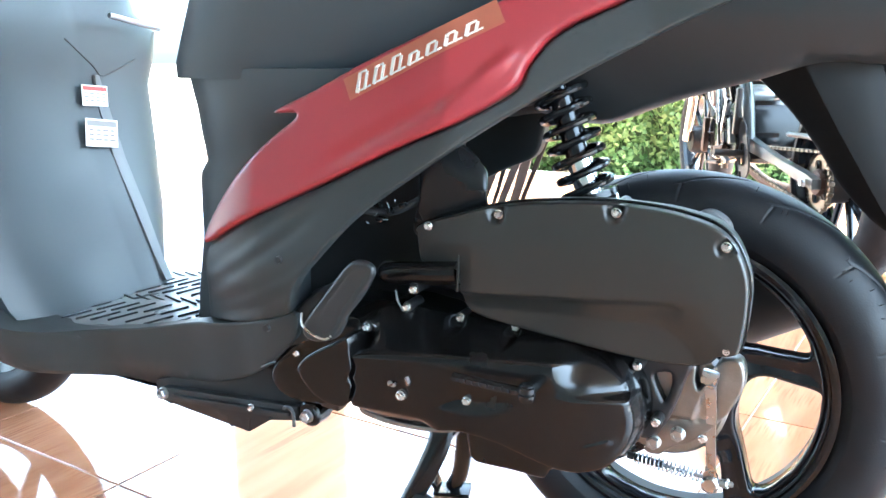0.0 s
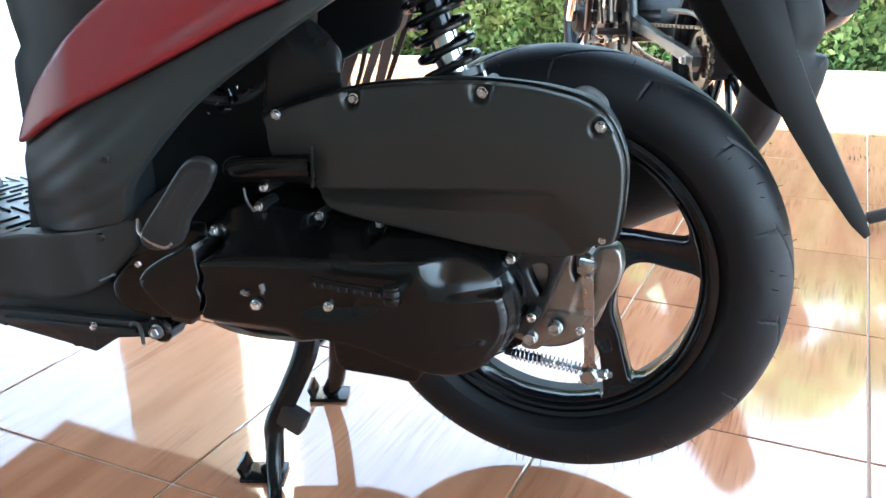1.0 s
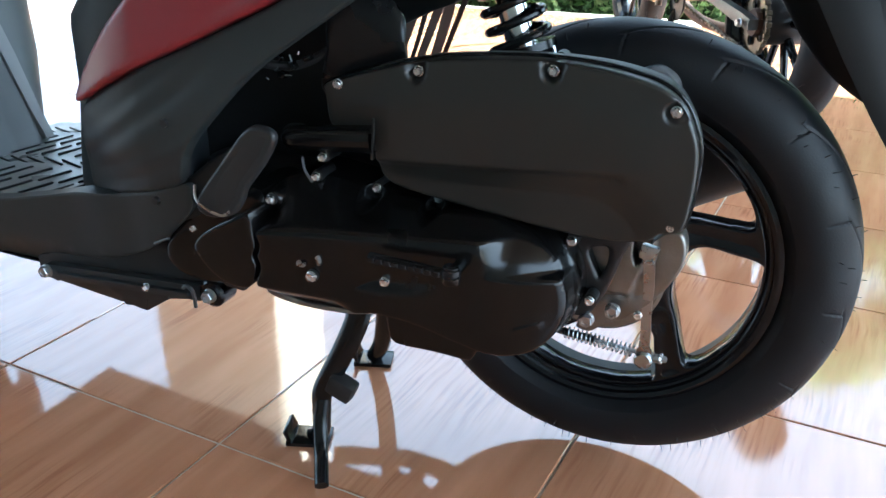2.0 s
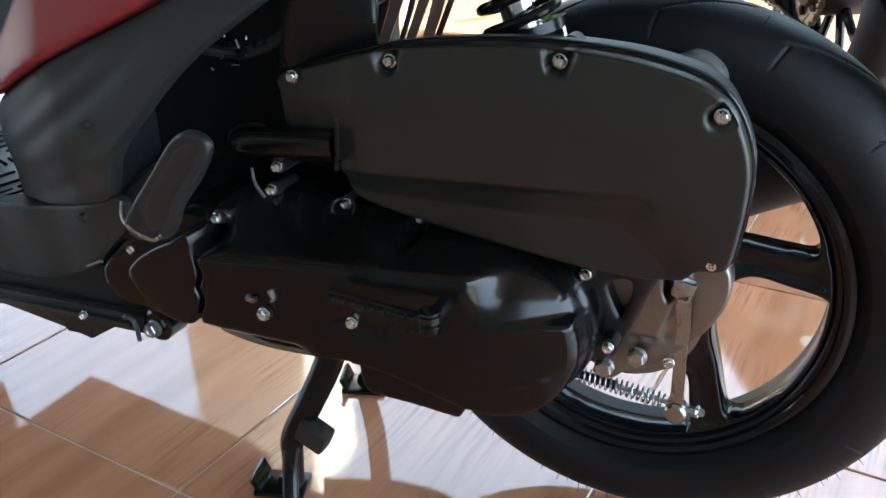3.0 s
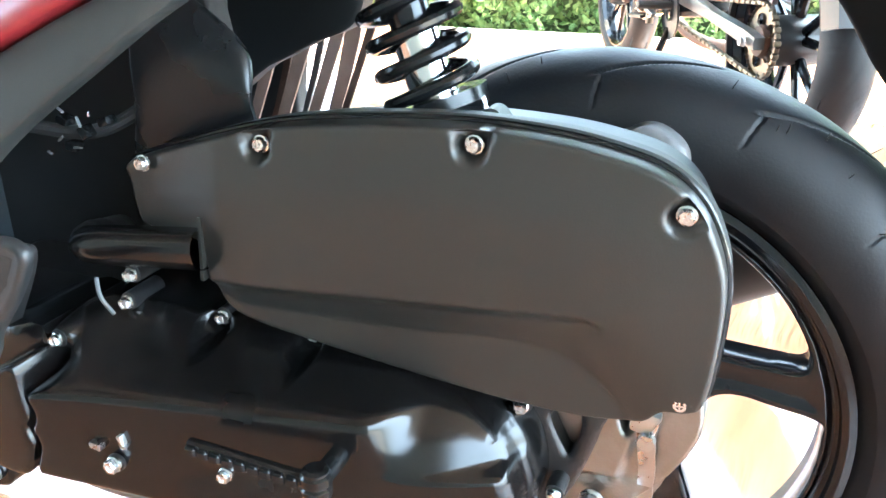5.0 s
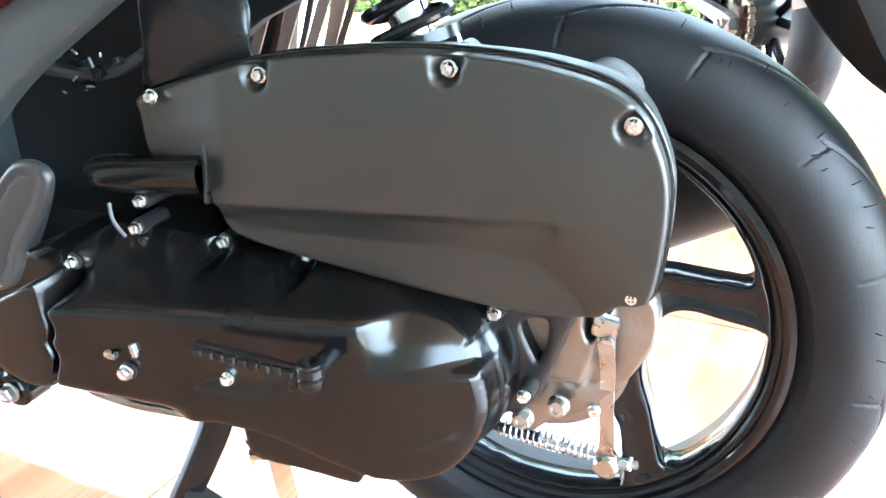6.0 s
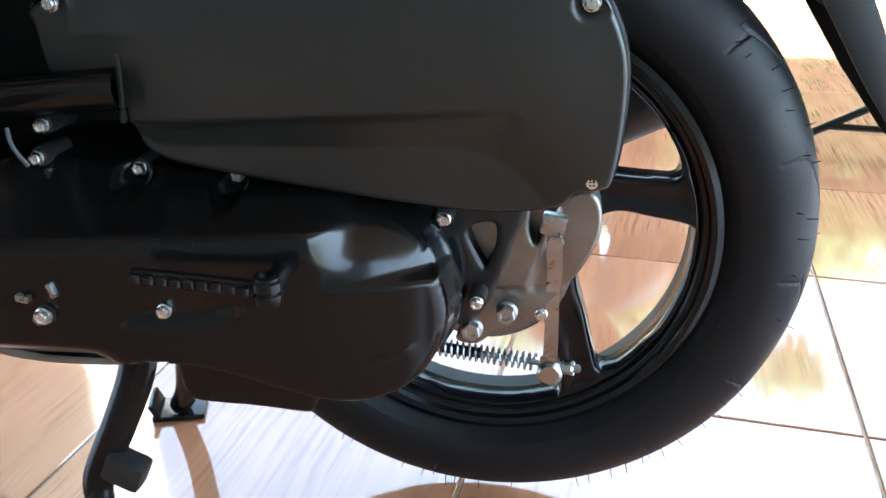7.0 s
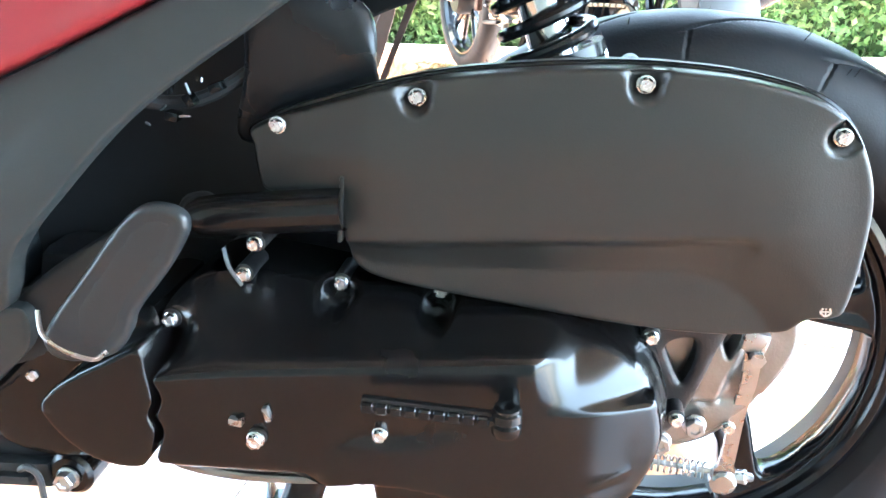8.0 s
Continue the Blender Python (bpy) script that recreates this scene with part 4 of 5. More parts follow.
# badge: a pale film with slanting silver strokes in place of the lettering
e0, e1 = Vector((-0.336, 0.621)), Vector((-0.160, 0.703))
along = (e1 - e0).normalized()
across = Vector((-along.y, along.x))


def skin(u, v):
    p = e0 + along * u + across * v
    return Vector((p.x, float(red_front(np.array([p.x]), np.array([p.y]), np.array([0.05]))[0]), p.y))


BL = (e1 - e0).length
bm = bmesh.new()
grid = [[bm.verts.new(skin(BL * i / 24, 0.026 * j / 3) + Vector((0, -0.0012, 0))) for j in range(4)] for i in range(25)]
for i in range(24):
    for j in range(3):
        bm.faces.new((grid[i][j], grid[i + 1][j], grid[i + 1][j + 1], grid[i][j + 1]))
badge = part("badge_film", bm, BADGE_EDGE, red, "rosy gold badge film with silver strokes")
strokes = []
for k in range(7):
    u, top = 0.012 + 0.0235 * k, (0.0225 if k < 1 else 0.0200 if k < 3 else 0.0145)
    lean = 0.62 * (top - 0.004)
    strokes += [(u, 0.004, u + lean, top, 0.0019), (u + 0.0105, 0.004, u + 0.0105 + lean * 0.9, top * 0.92, 0.0015), (u + 0.001, 0.0048, u + 0.019, 0.0048, 0.0009), (u + lean, top, u + lean + 0.009, top, 0.0010)]
for u0, v0, u1, v1, w in strokes:
    bm = bmesh.new()
    n = Vector((v0 - v1, u1 - u0)).normalized() * w
    ring = [skin(u0 - n.x, v0 - n.y), skin(u1 - n.x, v1 - n.y), skin(u1 + n.x, v1 + n.y), skin(u0 + n.x, v0 + n.y)]
    lo = [bm.verts.new(p + Vector((0, -0.0011, 0))) for p in ring]
    hi = [bm.verts.new(p + Vector((0, -0.0030, 0))) for p in ring]
    bm.faces.new(hi)
    for i in range(4):
        bm.faces.new((lo[i], lo[(i + 1) % 4], hi[(i + 1) % 4], hi[i]))
    part("badge_stroke", bm, BADGE, badge, "", 0)


def ring_section(z, nose, half, tail, back_half, n=40, square=2.6):
    """A level outline of the body: rounded nose at x = nose, flanks at y = +-half, cut at x = tail."""
    out = []
    mid = nose + half * 1.15
    for i in range(n):
        a = math.pi * (0.5 + i / (n - 1))
        c, s = math.cos(a), math.sin(a)
        out.append(Vector((mid + (mid - nose) * math.copysign(abs(c) ** (2 / square), c), half * math.copysign(abs(s) ** (2 / square), s), z)))
    return out + [Vector((tail, -back_half, z)), Vector((tail, back_half, z))]


bm = bmesh.new()
loft(bm, [ring_section(z, nose, half, tail, bh) for z, nose, half, tail, bh in (
    (0.275, -0.715, 0.148, -0.52, 0.12), (0.33, -0.708, 0.148, -0.50, 0.12), (0.42, -0.692, 0.148, -0.50, 0.12), (0.498, -0.690, 0.148, -0.46, 0.12), (0.510, -0.688, 0.148, -0.455, 0.12), (0.528, -0.674, 0.148, -0.445, 0.12),
    (0.56, -0.680, 0.1500, -0.42, 0.12), (0.60, -0.684, 0.1535, -0.36, 0.12), (0.638, -0.692, 0.1570, -0.3, 0.12), (0.655, -0.692, 0.1572, -0.3, 0.12))])
part("front_body_panel", bm, GREYSKIN, scooter, "charcoal plastic panel below the seat")
bm = bmesh.new()
loft(bm, [ring_section(z, nose, half, tail, bh) for z, nose, half, tail, bh in ((0.642, -0.716, 0.1575, -0.30, 0.07), (0.66, -0.716, 0.1592, -0.25, 0.07), (0.70, -0.700, 0.1625, -0.12, 0.06), (0.76, -0.675, 0.165, 0.05, 0.05), (0.82, -0.68, 0.16, 0.25, 0.06))])
part("upper_body_panel", bm, GREYSKIN, scooter, "charcoal plastic body under the seat")
bm = bmesh.new()
loft(bm, [ring_section(z, nose, half, tail, bh, square=2.2) for z, nose, half, tail, bh in ((0.823, -0.67, 0.165, 0.30, 0.12), (0.84, -0.69, 0.175, 0.32, 0.13), (0.87, -0.68, 0.170, 0.32, 0.13), (0.89, -0.62, 0.13, 0.28, 0.10))])
part("seat", bm, SOFT, scooter, "black padded scooter seat")

# inner bodywork between the flank and the wheel
# black sheet added as backing, fills the gap that lies in deep shade
part("dark_backing", relief(bmesh.new(), curve_loop([(-0.60, 0.28), (-0.42, 0.28), (-0.32, 0.34), (-0.22, 0.37), (-0.21, 0.44), (-0.255, 0.475), (-0.262, 0.53), (-0.255, 0.585), (-0.14, 0.645), (-0.12, 0.68), (-0.40, 0.60), (-0.60, 0.45)], 4),
                           lambda x, z, d: -0.070 + edge(d, 0.01), -0.05, 0.015), INNER, scooter)
MUD = curve_loop([(-0.300, 0.455), (-0.292, 0.500), (-0.285, 0.550), (-0.264, 0.576), (-0.250, 0.574), (-0.211, 0.541), (-0.205, 0.505), (-0.206, 0.478), (-0.25, 0.462)], 5)
part("mud_shield", relief(bmesh.new(), MUD, lambda x, z, d: -0.130 + edge(d, 0.002) + 0.004 * np.sin((x + 0.25) * 30 + (z - 0.5) * 14) - 0.12 * (z - 0.52) + 0.5 * np.maximum(0, (z - 0.535) + 0.75 * (x + 0.235)), lambda x, z, d: -0.121 - 0.12 * (z - 0.52) + 0.5 * np.maximum(0, (z - 0.535) + 0.75 * (x + 0.235)), 0.004), SATIN, scooter, "satin black mud shield before the wheel")
part("inner_fender", relief(bmesh.new(), curve_loop([(-0.32, 0.490), (-0.27, 0.507), (-0.228, 0.527), (-0.200, 0.538), (-0.187, 0.552), (-0.180, 0.58), (-0.165, 0.66), (-0.32, 0.66)], 4), lambda x, z, d: 0.0 + edge(d, 0.003), 0.02, 0.012), INNER, scooter, "dull black inner fender above the engine")
TAIL = curve_loop([(-0.24, 0.60), (-0.17, 0.600), (-0.098, 0.588), (-0.036, 0.609), (0.025, 0.628), (0.072, 0.640), (0.14, 0.66), (0.22, 0.66), (0.30, 0.70), (0.33, 0.78), (0.0, 0.80), (-0.25, 0.70)], 4)
part("tail_underside", relief(bmesh.new(), TAIL, lambda x, z, d: -0.105 + edge(d, 0.012) + 0.6 * np.maximum(0, 0.70 - z) + 0.06 * np.maximum(0, x + 0.1), lambda x, z, d: 0.105 - edge(d, 0.012) - 0.6 * np.maximum(0, 0.70 - z) - 0.06 * np.maximum(0, x + 0.1), 0.014), BLACK, scooter, "black plastic tail underside")
part("frame_rail", tube(bmesh.new(), curve_open([(-0.62, -0.11, 0.24), (-0.50, -0.045, 0.31), (-0.40, -0.035, 0.50), (-0.24, -0.045, 0.60), (-0.16, -0.05, 0.63)], 8), 0.014, 12), INNER, scooter)

# long rear fender
sec = []
for x, z, w, h in ((0.135, 0.69, 0.060, 0.075), (0.178, 0.60, 0.056, 0.056), (0.217, 0.522, 0.050, 0.040), (0.249, 0.466, 0.042, 0.032), (0.282, 0.413, 0.034, 0.025), (0.315, 0.364, 0.024, 0.016), (0.328, 0.346, 0.014, 0.007)):
    t = Vector((0.5, 0, -0.75)).normalized()
    n = Vector((0.83, 0, 0.55))
    c = Vector((x, 0.018, z))
    sec.append([c + n * a * h + Vector((0, b * w, 0)) for a, b in ((0.62, -0.78), (0.62, 0.78), (0.1, 1.0), (-0.38, 1.0), (-0.38, 0.9), (-0.05, 0.86), (0.35, 0.66), (0.35, -0.66), (-0.05, -0.86), (-0.38, -0.9), (-0.38, -1.0), (0.1, -1.0))])
part("rear_fender", loft(bmesh.new(), sec), FENDER, scooter, "long tapering black rear mudguard", 50)
INNER_GUARD = curve_loop([(0.03, 0.70), (0.062, 0.652), (0.085, 0.628), (0.110, 0.602), (0.140, 0.562), (0.166, 0.524), (0.200, 0.488), (0.236, 0.464), (0.256, 0.456), (0.262, 0.478), (0.270, 0.522), (0.256, 0.530), (0.262, 0.556), (0.250, 0.600), (0.236, 0.67)], 4)
part("inner_mudguard", relief(bmesh.new(), INNER_GUARD, lambda x, z, d: 0.010 + edge(d, 0.003) - 0.012 * step(0.0, 0.03, d) + 0.25 * np.maximum(0, x - 0.225), 0.045, 0.006), FENDER, scooter, "black inner mudguard and plate holder")

# exhaust silencer on the far flank
S = [(-0.22, 0.13, 0.235), (-0.12, 0.135, 0.262), (-0.02, 0.14, 0.31), (0.09, 0.14, 0.368), (0.155, 0.14, 0.40)]
bm = bmesh.new()
pts = curve_open(S, 8)
tube(bm, pts, [0.040 + 0.023 * min(1, i / 10) - (0.022 if i >= len(pts) - 1 else 0) for i in range(len(pts))], 28)
part("silencer", bm, INNER, scooter, "matt black exhaust silencer")
part("exhaust_pipe", tube(bmesh.new(), curve_open([(-0.20, 0.13, 0.24), (-0.30, 0.11, 0.20), (-0.42, 0.06, 0.19)], 6), 0.015, 12), INNER, scooter)

# footboard, under-cowl, leg shield
BOARD_Z = 0.288
board_sections = []
for i in range(9):
    x = -0.60 - 0.40 * i / 8
    w = 0.175 + 0.012 * min(1, i / 5)
    z = BOARD_Z + 0.02 * (1 - min(1, i / 2)) - 0.02 * max(0, (i - 4) / 4)
    board_sections.append([Vector((x, y * w, z + dz)) for y, dz in ((-1, -0.03), (-1.0, -0.012), (-0.97, -0.003), (-0.9, 0), (-0.3, 0.0), (0.3, 0), (0.9, 0), (0.97, -0.003), (1.0, -0.012), (1, -0.03))])
board = part("footboard", loft(bmesh.new(), board_sections), GREYSKIN, scooter, "charcoal plastic footboard, paled for its sky sheen, with dark bars for its slots")
# the paler grey puts the reflected sky into the board's colour
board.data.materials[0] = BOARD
# black bars laid on the board stand for the shade in its slots
SLOT_BAR = bmesh.new()
block(SLOT_BAR, (0.0034, 0.050, 0.003), M(0, 0, 0), 0.001, 1)
SLOT_BAR = finish(SLOT_BAR, "slot_bar", RUBBER)
for col, lane in enumerate((-0.152, -0.100, -0.046, 0.008, 0.062, 0.116)):
    for k in range(12):
        x = -0.602 - 0.032 * k - 0.014 * (col % 2)
        y = lane * (0.80 + 0.20 * min(1, k / 7))
        z = BOARD_Z + 0.02 * max(0, 1 - (-0.60 - x) / 0.1) - 0.02 * max(0, ((-0.60 - x) - 0.2) / 0.2)
        piece("slot_bar", SLOT_BAR, board, M(x, y, z + 0.0012, 0, 0, 72 if col % 3 == 2 else -12))
SKIRT = curve_loop([(-1.085, 0.295), (-1.045, 0.262), (-1.0, 0.238), (-0.945, 0.215), (-0.863, 0.206), (-0.76, 0.199), (-0.70, 0.200), (-0.66, 0.222), (-0.58, 0.236), (-0.515, 0.258), (-0.472, 0.285), (-0.443, 0.311), (-0.421, 0.335), (-0.424, 0.3605),
                    (-0.473, 0.3455), (-0.520, 0.3335), (-0.560, 0.326), (-0.60, 0.321), (-0.66, 0.307), (-0.75, 0.289), (-0.857, 0.279), (-0.96, 0.287), (-1.08, 0.302)], 6)
part("floor_skirt", relief(bmesh.new(), SKIRT, lambda x, z, d: side(np.maximum(x, -0.52), z) + 0.012 + 0.006 * step(-0.55, -0.62, x) + edge(d, 0.0014) + 0.5 * np.maximum(0, 0.24 - z) * step(-0.6, -0.7, x) - 0.065 * (1 - step(-0.93, -0.76, x)), -0.17, 0.008), GREY, scooter, "charcoal plastic floor skirt")
UNDER = curve_loop([(-0.40, 0.25), (-0.44, 0.29), (-0.50, 0.275), (-0.60, 0.245), (-0.70, 0.215), (-0.704, 0.188), (-0.676, 0.181), (-0.571, 0.166), (-0.541, 0.163), (-0.497, 0.192), (-0.46, 0.200), (-0.42, 0.206)], 1)
part("under_cowl", relief(bmesh.new(), UNDER, lambda x, z, d: -0.186 + edge(d, 0.004) + 0.3 * np.maximum(0, 0.20 - z), 0.02, 0.008), INNER, scooter, "black plastic under-cowl below the footboard")
bm = bmesh.new()
block(bm, (0.236, 0.012, 0.020), M(-0.550, -0.196, 0.2145, 0, -3.4, 0), 0.003)
block(bm, (0.20, 0.008, 0.006), M(-0.545, -0.204, 0.2145, 0, -3.4, 0), 0.002)
rail = part("side_stand_bar", bm, BLACK, scooter)
piece("bolt", BOLT12, rail, M(-0.660, -0.207, 0.212))
piece("bolt", BOLT8, rail, M(-0.505, -0.206, 0.219))
part("stand_pivot", lathe(bmesh.new(), [(0, 0.02), (0.017, 0.02), (0.017, -0.004), (0.014, -0.007), (0, -0.007)], 24, M(-0.417, -0.195, 0.224)), PAINT, rail)
piece("bolt", BOLT12, rail, M(-0.417, -0.203, 0.2235))
part("spring_hook", tube(bmesh.new(), curve_open([(-0.452, -0.206, 0.228), (-0.444, -0.209, 0.233), (-0.437, -0.208, 0.226), (-0.438, -0.205, 0.205)], 5), 0.0024, 8), PEWTER, rail)
part("tie_rod", tube(bmesh.new(), [(-0.476, -0.216, 0.284), (-0.452, -0.218, 0.2955)], 0.0016, 8), PEWTER, scooter)
bm = bmesh.new()
block(bm, (0.028, 0.02, 0.012), M(-0.385, -0.19, 0.243, 0, 6, 0), 0.003)
part("drain_lug", bm, RUST, scooter)

sec = []
for z, x, half in ((0.25, -0.885, 0.07), (0.30, -0.905, 0.085), (0.40, -0.945, 0.134), (0.515, -0.985, 0.168), (0.62, -1.0, 0.176), (0.66, -1.0, 0.192), (0.715, -0.995, 0.198), (0.745, -1.0, 0.16), (0.90, -1.03, 0.13)):
    near = 0.25 - 0.5 * max(0, 0.34 - z)
    row = []
    for k in range(61):
        v = -1 + 2 * k / 60
        row.append(Vector((x - 0.035 * abs(v) ** 4 - 0.012 * (1 - abs(v)), v * (half if v > 0 else near), z)))
    row += [Vector((x - 0.10, (half if v > 0 else near) * v * 0.9, z)) for v in (1, 0.3, -0.3, -1)]
    sec.append(row)
shield = part("leg_shield", loft(bmesh.new(), sec), GREYSKIN, scooter, "charcoal plastic leg shield with warning labels", 40)


def sticker(name, x, y, z, w, h, turn, band):
    m = M(x, y, z, 0, -4, 0) @ M(0, 0, 0, turn, 0, 0)
    bm = bmesh.new()
    block(bm, (0.0012, w, h), m, 0)
    st = part(name, bm, LABEL, shield, "white printed warning label", 0)
    bm = bmesh.new()
    block(bm, (0.0006, w * 0.92, h * 0.2), m @ M(0.0012, 0, h * 0.34), 0)
    part("label_band", bm, band, st, smooth=0)
    bm = bmesh.new()
    for i in range(3):
        for j in range(4):
            block(bm, (0.0006, w * random.uniform(0.12, 0.2), h * 0.07), m @ M(0.0012, w * (-0.33 + 0.22 * j), h * (0.1 - 0.17 * i)), 0)
    part("label_print", bm, INK, st, smooth=0)


sticker("warning_label", -1.0015, 0.021, 0.606, 0.053, 0.035, -6, REDINK)
sticker("warning_label", -0.991, 0.019, 0.543, 0.067, 0.047, -8, INK)
# thin black bar draws the shade lying in the shield's crease
part("crease_shade", tube(bmesh.new(), curve_open([(-0.975, -0.05, 0.70), (-0.965, -0.012, 0.66), (-0.967, 0.01, 0.64), (-0.972, 0.05, 0.65), (-0.985, 0.10, 0.665)], 6), 0.0016, 8), INNER, shield)
# rib of the shield; the light it catches is given as paler grey
bm = bmesh.new()
strip = []
for x, y, z, w in ((-1.010, 0.033, 0.640, 0.006), (-1.008, 0.040, 0.585, 0.014), (-0.992, 0.050, 0.497, 0.016), (-0.957, 0.055, 0.406, 0.015), (-0.926, 0.055, 0.33, 0.012), (-0.905, 0.056, 0.285, 0.010)):
    strip.append([Vector((x - 0.01, y - w * 1.2, z)), Vector((x + 0.005, y - w * 0.75, z)), Vector((x + 0.0065, y, z)), Vector((x + 0.005, y + w * 0.75, z)), Vector((x - 0.01, y + w * 1.2, z))])
loft(bm, strip)
part("lit_shield_rib", bm, LIT_GREY, shield, "moulded rib, its paler grey standing for the light on it", 40)
# silver bar put in for the bright line on the shield's top edge
part("lit_shield_edge", tube(bmesh.new(), [(-0.965, 0.035, 0.738), (-0.96, 0.14, 0.718)], 0.005, 8), SILVER, scooter)

# front wheel
front = part("front_tyre", tyre_mesh(bmesh.new(), M(-1.312, 0, 0.2495, 0, 0, 0), 0.2495, 0.08, 0.176, 17, 220, False), RUBBER, scooter, "black front tyre")
part("front_rim", lathe(bmesh.new(), [(0.160, -0.02), (0.178, -0.028), (0.180, -0.02), (0.168, 0), (0.180, 0.02), (0.178, 0.028), (0.160, 0.02), (0.158, 0)], 96, M(-1.312, 0, 0.2495), True), WHEEL, front)
bm = bmesh.new()
for k in range(5):
    a = radians(72 * k + 10)
    tube(bm, [(-1.312 + 0.03 * math.cos(a), 0, 0.2495 + 0.03 * math.sin(a)), (-1.312 + 0.164 * math.cos(a), 0, 0.2495 + 0.164 * math.sin(a))], [0.02, 0.012], 10)
part("front_spokes", bm, WHEEL, front)
bm = bmesh.new()
pts = [Vector((-1.312 + 0.275 * math.cos(radians(a)), 0, 0.2495 + 0.275 * math.sin(radians(a)))) for a in range(-15, 160, 8)]
loft(bm, [[p + Vector((0, y, 0)) + (p - Vector((-1.312, 0, 0.2495))).normalized() * h for y, h in ((-0.055, -0.04), (-0.05, 0), (0, 0.012), (0.05, 0), (0.055, -0.04), (0.047, -0.04), (0.042, -0.003), (0, 0.006), (-0.042, -0.003), (-0.047, -0.04))] for p in pts])
part("front_fender", bm, RED, scooter, "dark red front mudguard")
for s in (-1, 1):
    part("fork_leg", tube(bmesh.new(), [(-1.312, 0.075 * s, 0.2495), (-1.08, 0.075 * s, 0.72)], 0.016, 12), PAINT, scooter)


# ---- the motorcycle behind ----
bike = thing("motorcycle", "black motorcycle with grey frame and chain drive parked behind", "motorcycle", (0.130, 1.66, 0.0), 117)
# own space: x forwards, y to its left, rear axle over the origin


def bike_wheel(x, outer, width, name):
    m = M(x, 0, outer)
    t = part(name + "_tyre", tyre_mesh(bmesh.new(), m, outer, width, outer - 0.078, 15, 300, True), RUBBER, bike, "black ribbed motorcycle tyre", 50)
    part(name + "_rim", lathe(bmesh.new(), [(outer - 0.095, -width * 0.3), (outer - 0.08, -width * 0.42), (outer - 0.074, -width * 0.42), (outer - 0.085, -width * 0.2), (outer - 0.085, width * 0.2), (outer - 0.074, width * 0.42), (outer - 0.08, width * 0.42), (outer - 0.095, width * 0.3), (outer - 0.1, 0)], 96, m, True), WHEEL, t)
    for k in range(5):
        for s in (-9, 9):
            a0, a1 = radians(72 * k + 20 + s * 0.6), radians(72 * k + 20 + s * 1.7)
            bm = bmesh.new()
            tube(bm, [(x + 0.03 * math.cos(a0), 0, outer + 0.03 * math.sin(a0)), (x + (outer - 0.092) * math.cos(a1), 0, outer + (outer - 0.092) * math.sin(a1))], [0.013, 0.009], 8)
            part(name + "_spoke", bm, WHEEL, t)
    part(name + "_hub", lathe(bmesh.new(), [(0, -0.07), (0.05, -0.07), (0.06, -0.05), (0.06, 0.05), (0.05, 0.07), (0, 0.07)], 32, m), CASE, t)
    return t


bike_wheel(0.0, 0.30, 0.13, "rear")
bike_wheel(1.34, 0.29, 0.10, "front")
# sprocket, chain, swingarm
bm = bmesh.new()
teeth = []
for i in range(84):
    r = 0.088 if i % 2 else 0.080
    teeth.append((r * math.cos(2 * math.pi * i / 84), 0.30 + r * math.sin(2 * math.pi * i / 84)))
cuts = [[(0.05 * math.cos(radians(72 * k)) + 0.016 * math.cos(radians(b)), 0.30 + 0.05 * math.sin(radians(72 * k)) + 0.016 * math.sin(radians(b))) for b in range(0, 360, 30)] for k in range(5)]
relief(bm, teeth, lambda x, z, d: 0.078 + 0 * x, 0.084, 0.02, cuts, rings=(0.002,))
part("sprocket", bm, GOLD, bike, "brassy rear sprocket", 0)
part("sprocket_carrier", lathe(bmesh.new(), [(0, 0.092), (0.035, 0.092), (0.038, 0.086), (0.04, 0.078)], 24, M(0, 0, 0.30)), RUST, bike)
chain_path = [Vector((0.58, 0.085, 0.345)), Vector((0.0, 0.085, 0.388))] + [Vector((0.088 * math.cos(radians(a)), 0.085, 0.30 + 0.088 * math.sin(radians(a)))) for a in range(110, 270, 20)] + [Vector((0.0, 0.085, 0.212)), Vector((0.58, 0.085, 0.275))]
bm = bmesh.new()
for a, b in zip(chain_path, chain_path[1:]):
    k = max(1, round((b - a).length / 0.0159))
    t = (b - a).normalized()
    for i in range(k):
        p = a + (b - a) * (i + 0.5) / k
        block(bm, (0.0135, 0.012 if i % 2 else 0.017, 0.010), Matrix.Translation(p) @ M(0, 0, 0, 0, -math.degrees(math.atan2(t.z, t.x)), 0), 0.002, 1)
part("chain", bm, GOLD, bike, "dull brassy drive chain")
for s in (-1, 1):
    bm = bmesh.new()
    a, b = Vector((-0.04, 0.105 * s, 0.30)), Vector((0.52, 0.10 * s, 0.36))
    t = b - a
    loft(bm, [[p + Vector((0, y, z)) for y, z in ((-0.013, -h), (0.013, -h), (0.016, 0), (0.013, h), (-0.013, h))] for p, h in ((a, 0.014), (a + t * 0.10, 0.018), (a + t * 0.5, 0.013), (b, 0.024))])
    part("swingarm", bm, PEWTER, bike, "dark pewter swingarm")
    piece("axle_nut", BOLT12, bike, M(0, 0.125 * s, 0.30, 0, 0, 180 if s > 0 else 0) @ Matrix.Scale(1.4, 4))
bm = bmesh.new()
tube(bm, curve_open([(0.20, 0.10, 0.42), (0.02, 0.10, 0.425), (-0.08, 0.10, 0.40)], 6), 0.008, 8)
part("chain_guard", bm, PEWTER, bike)
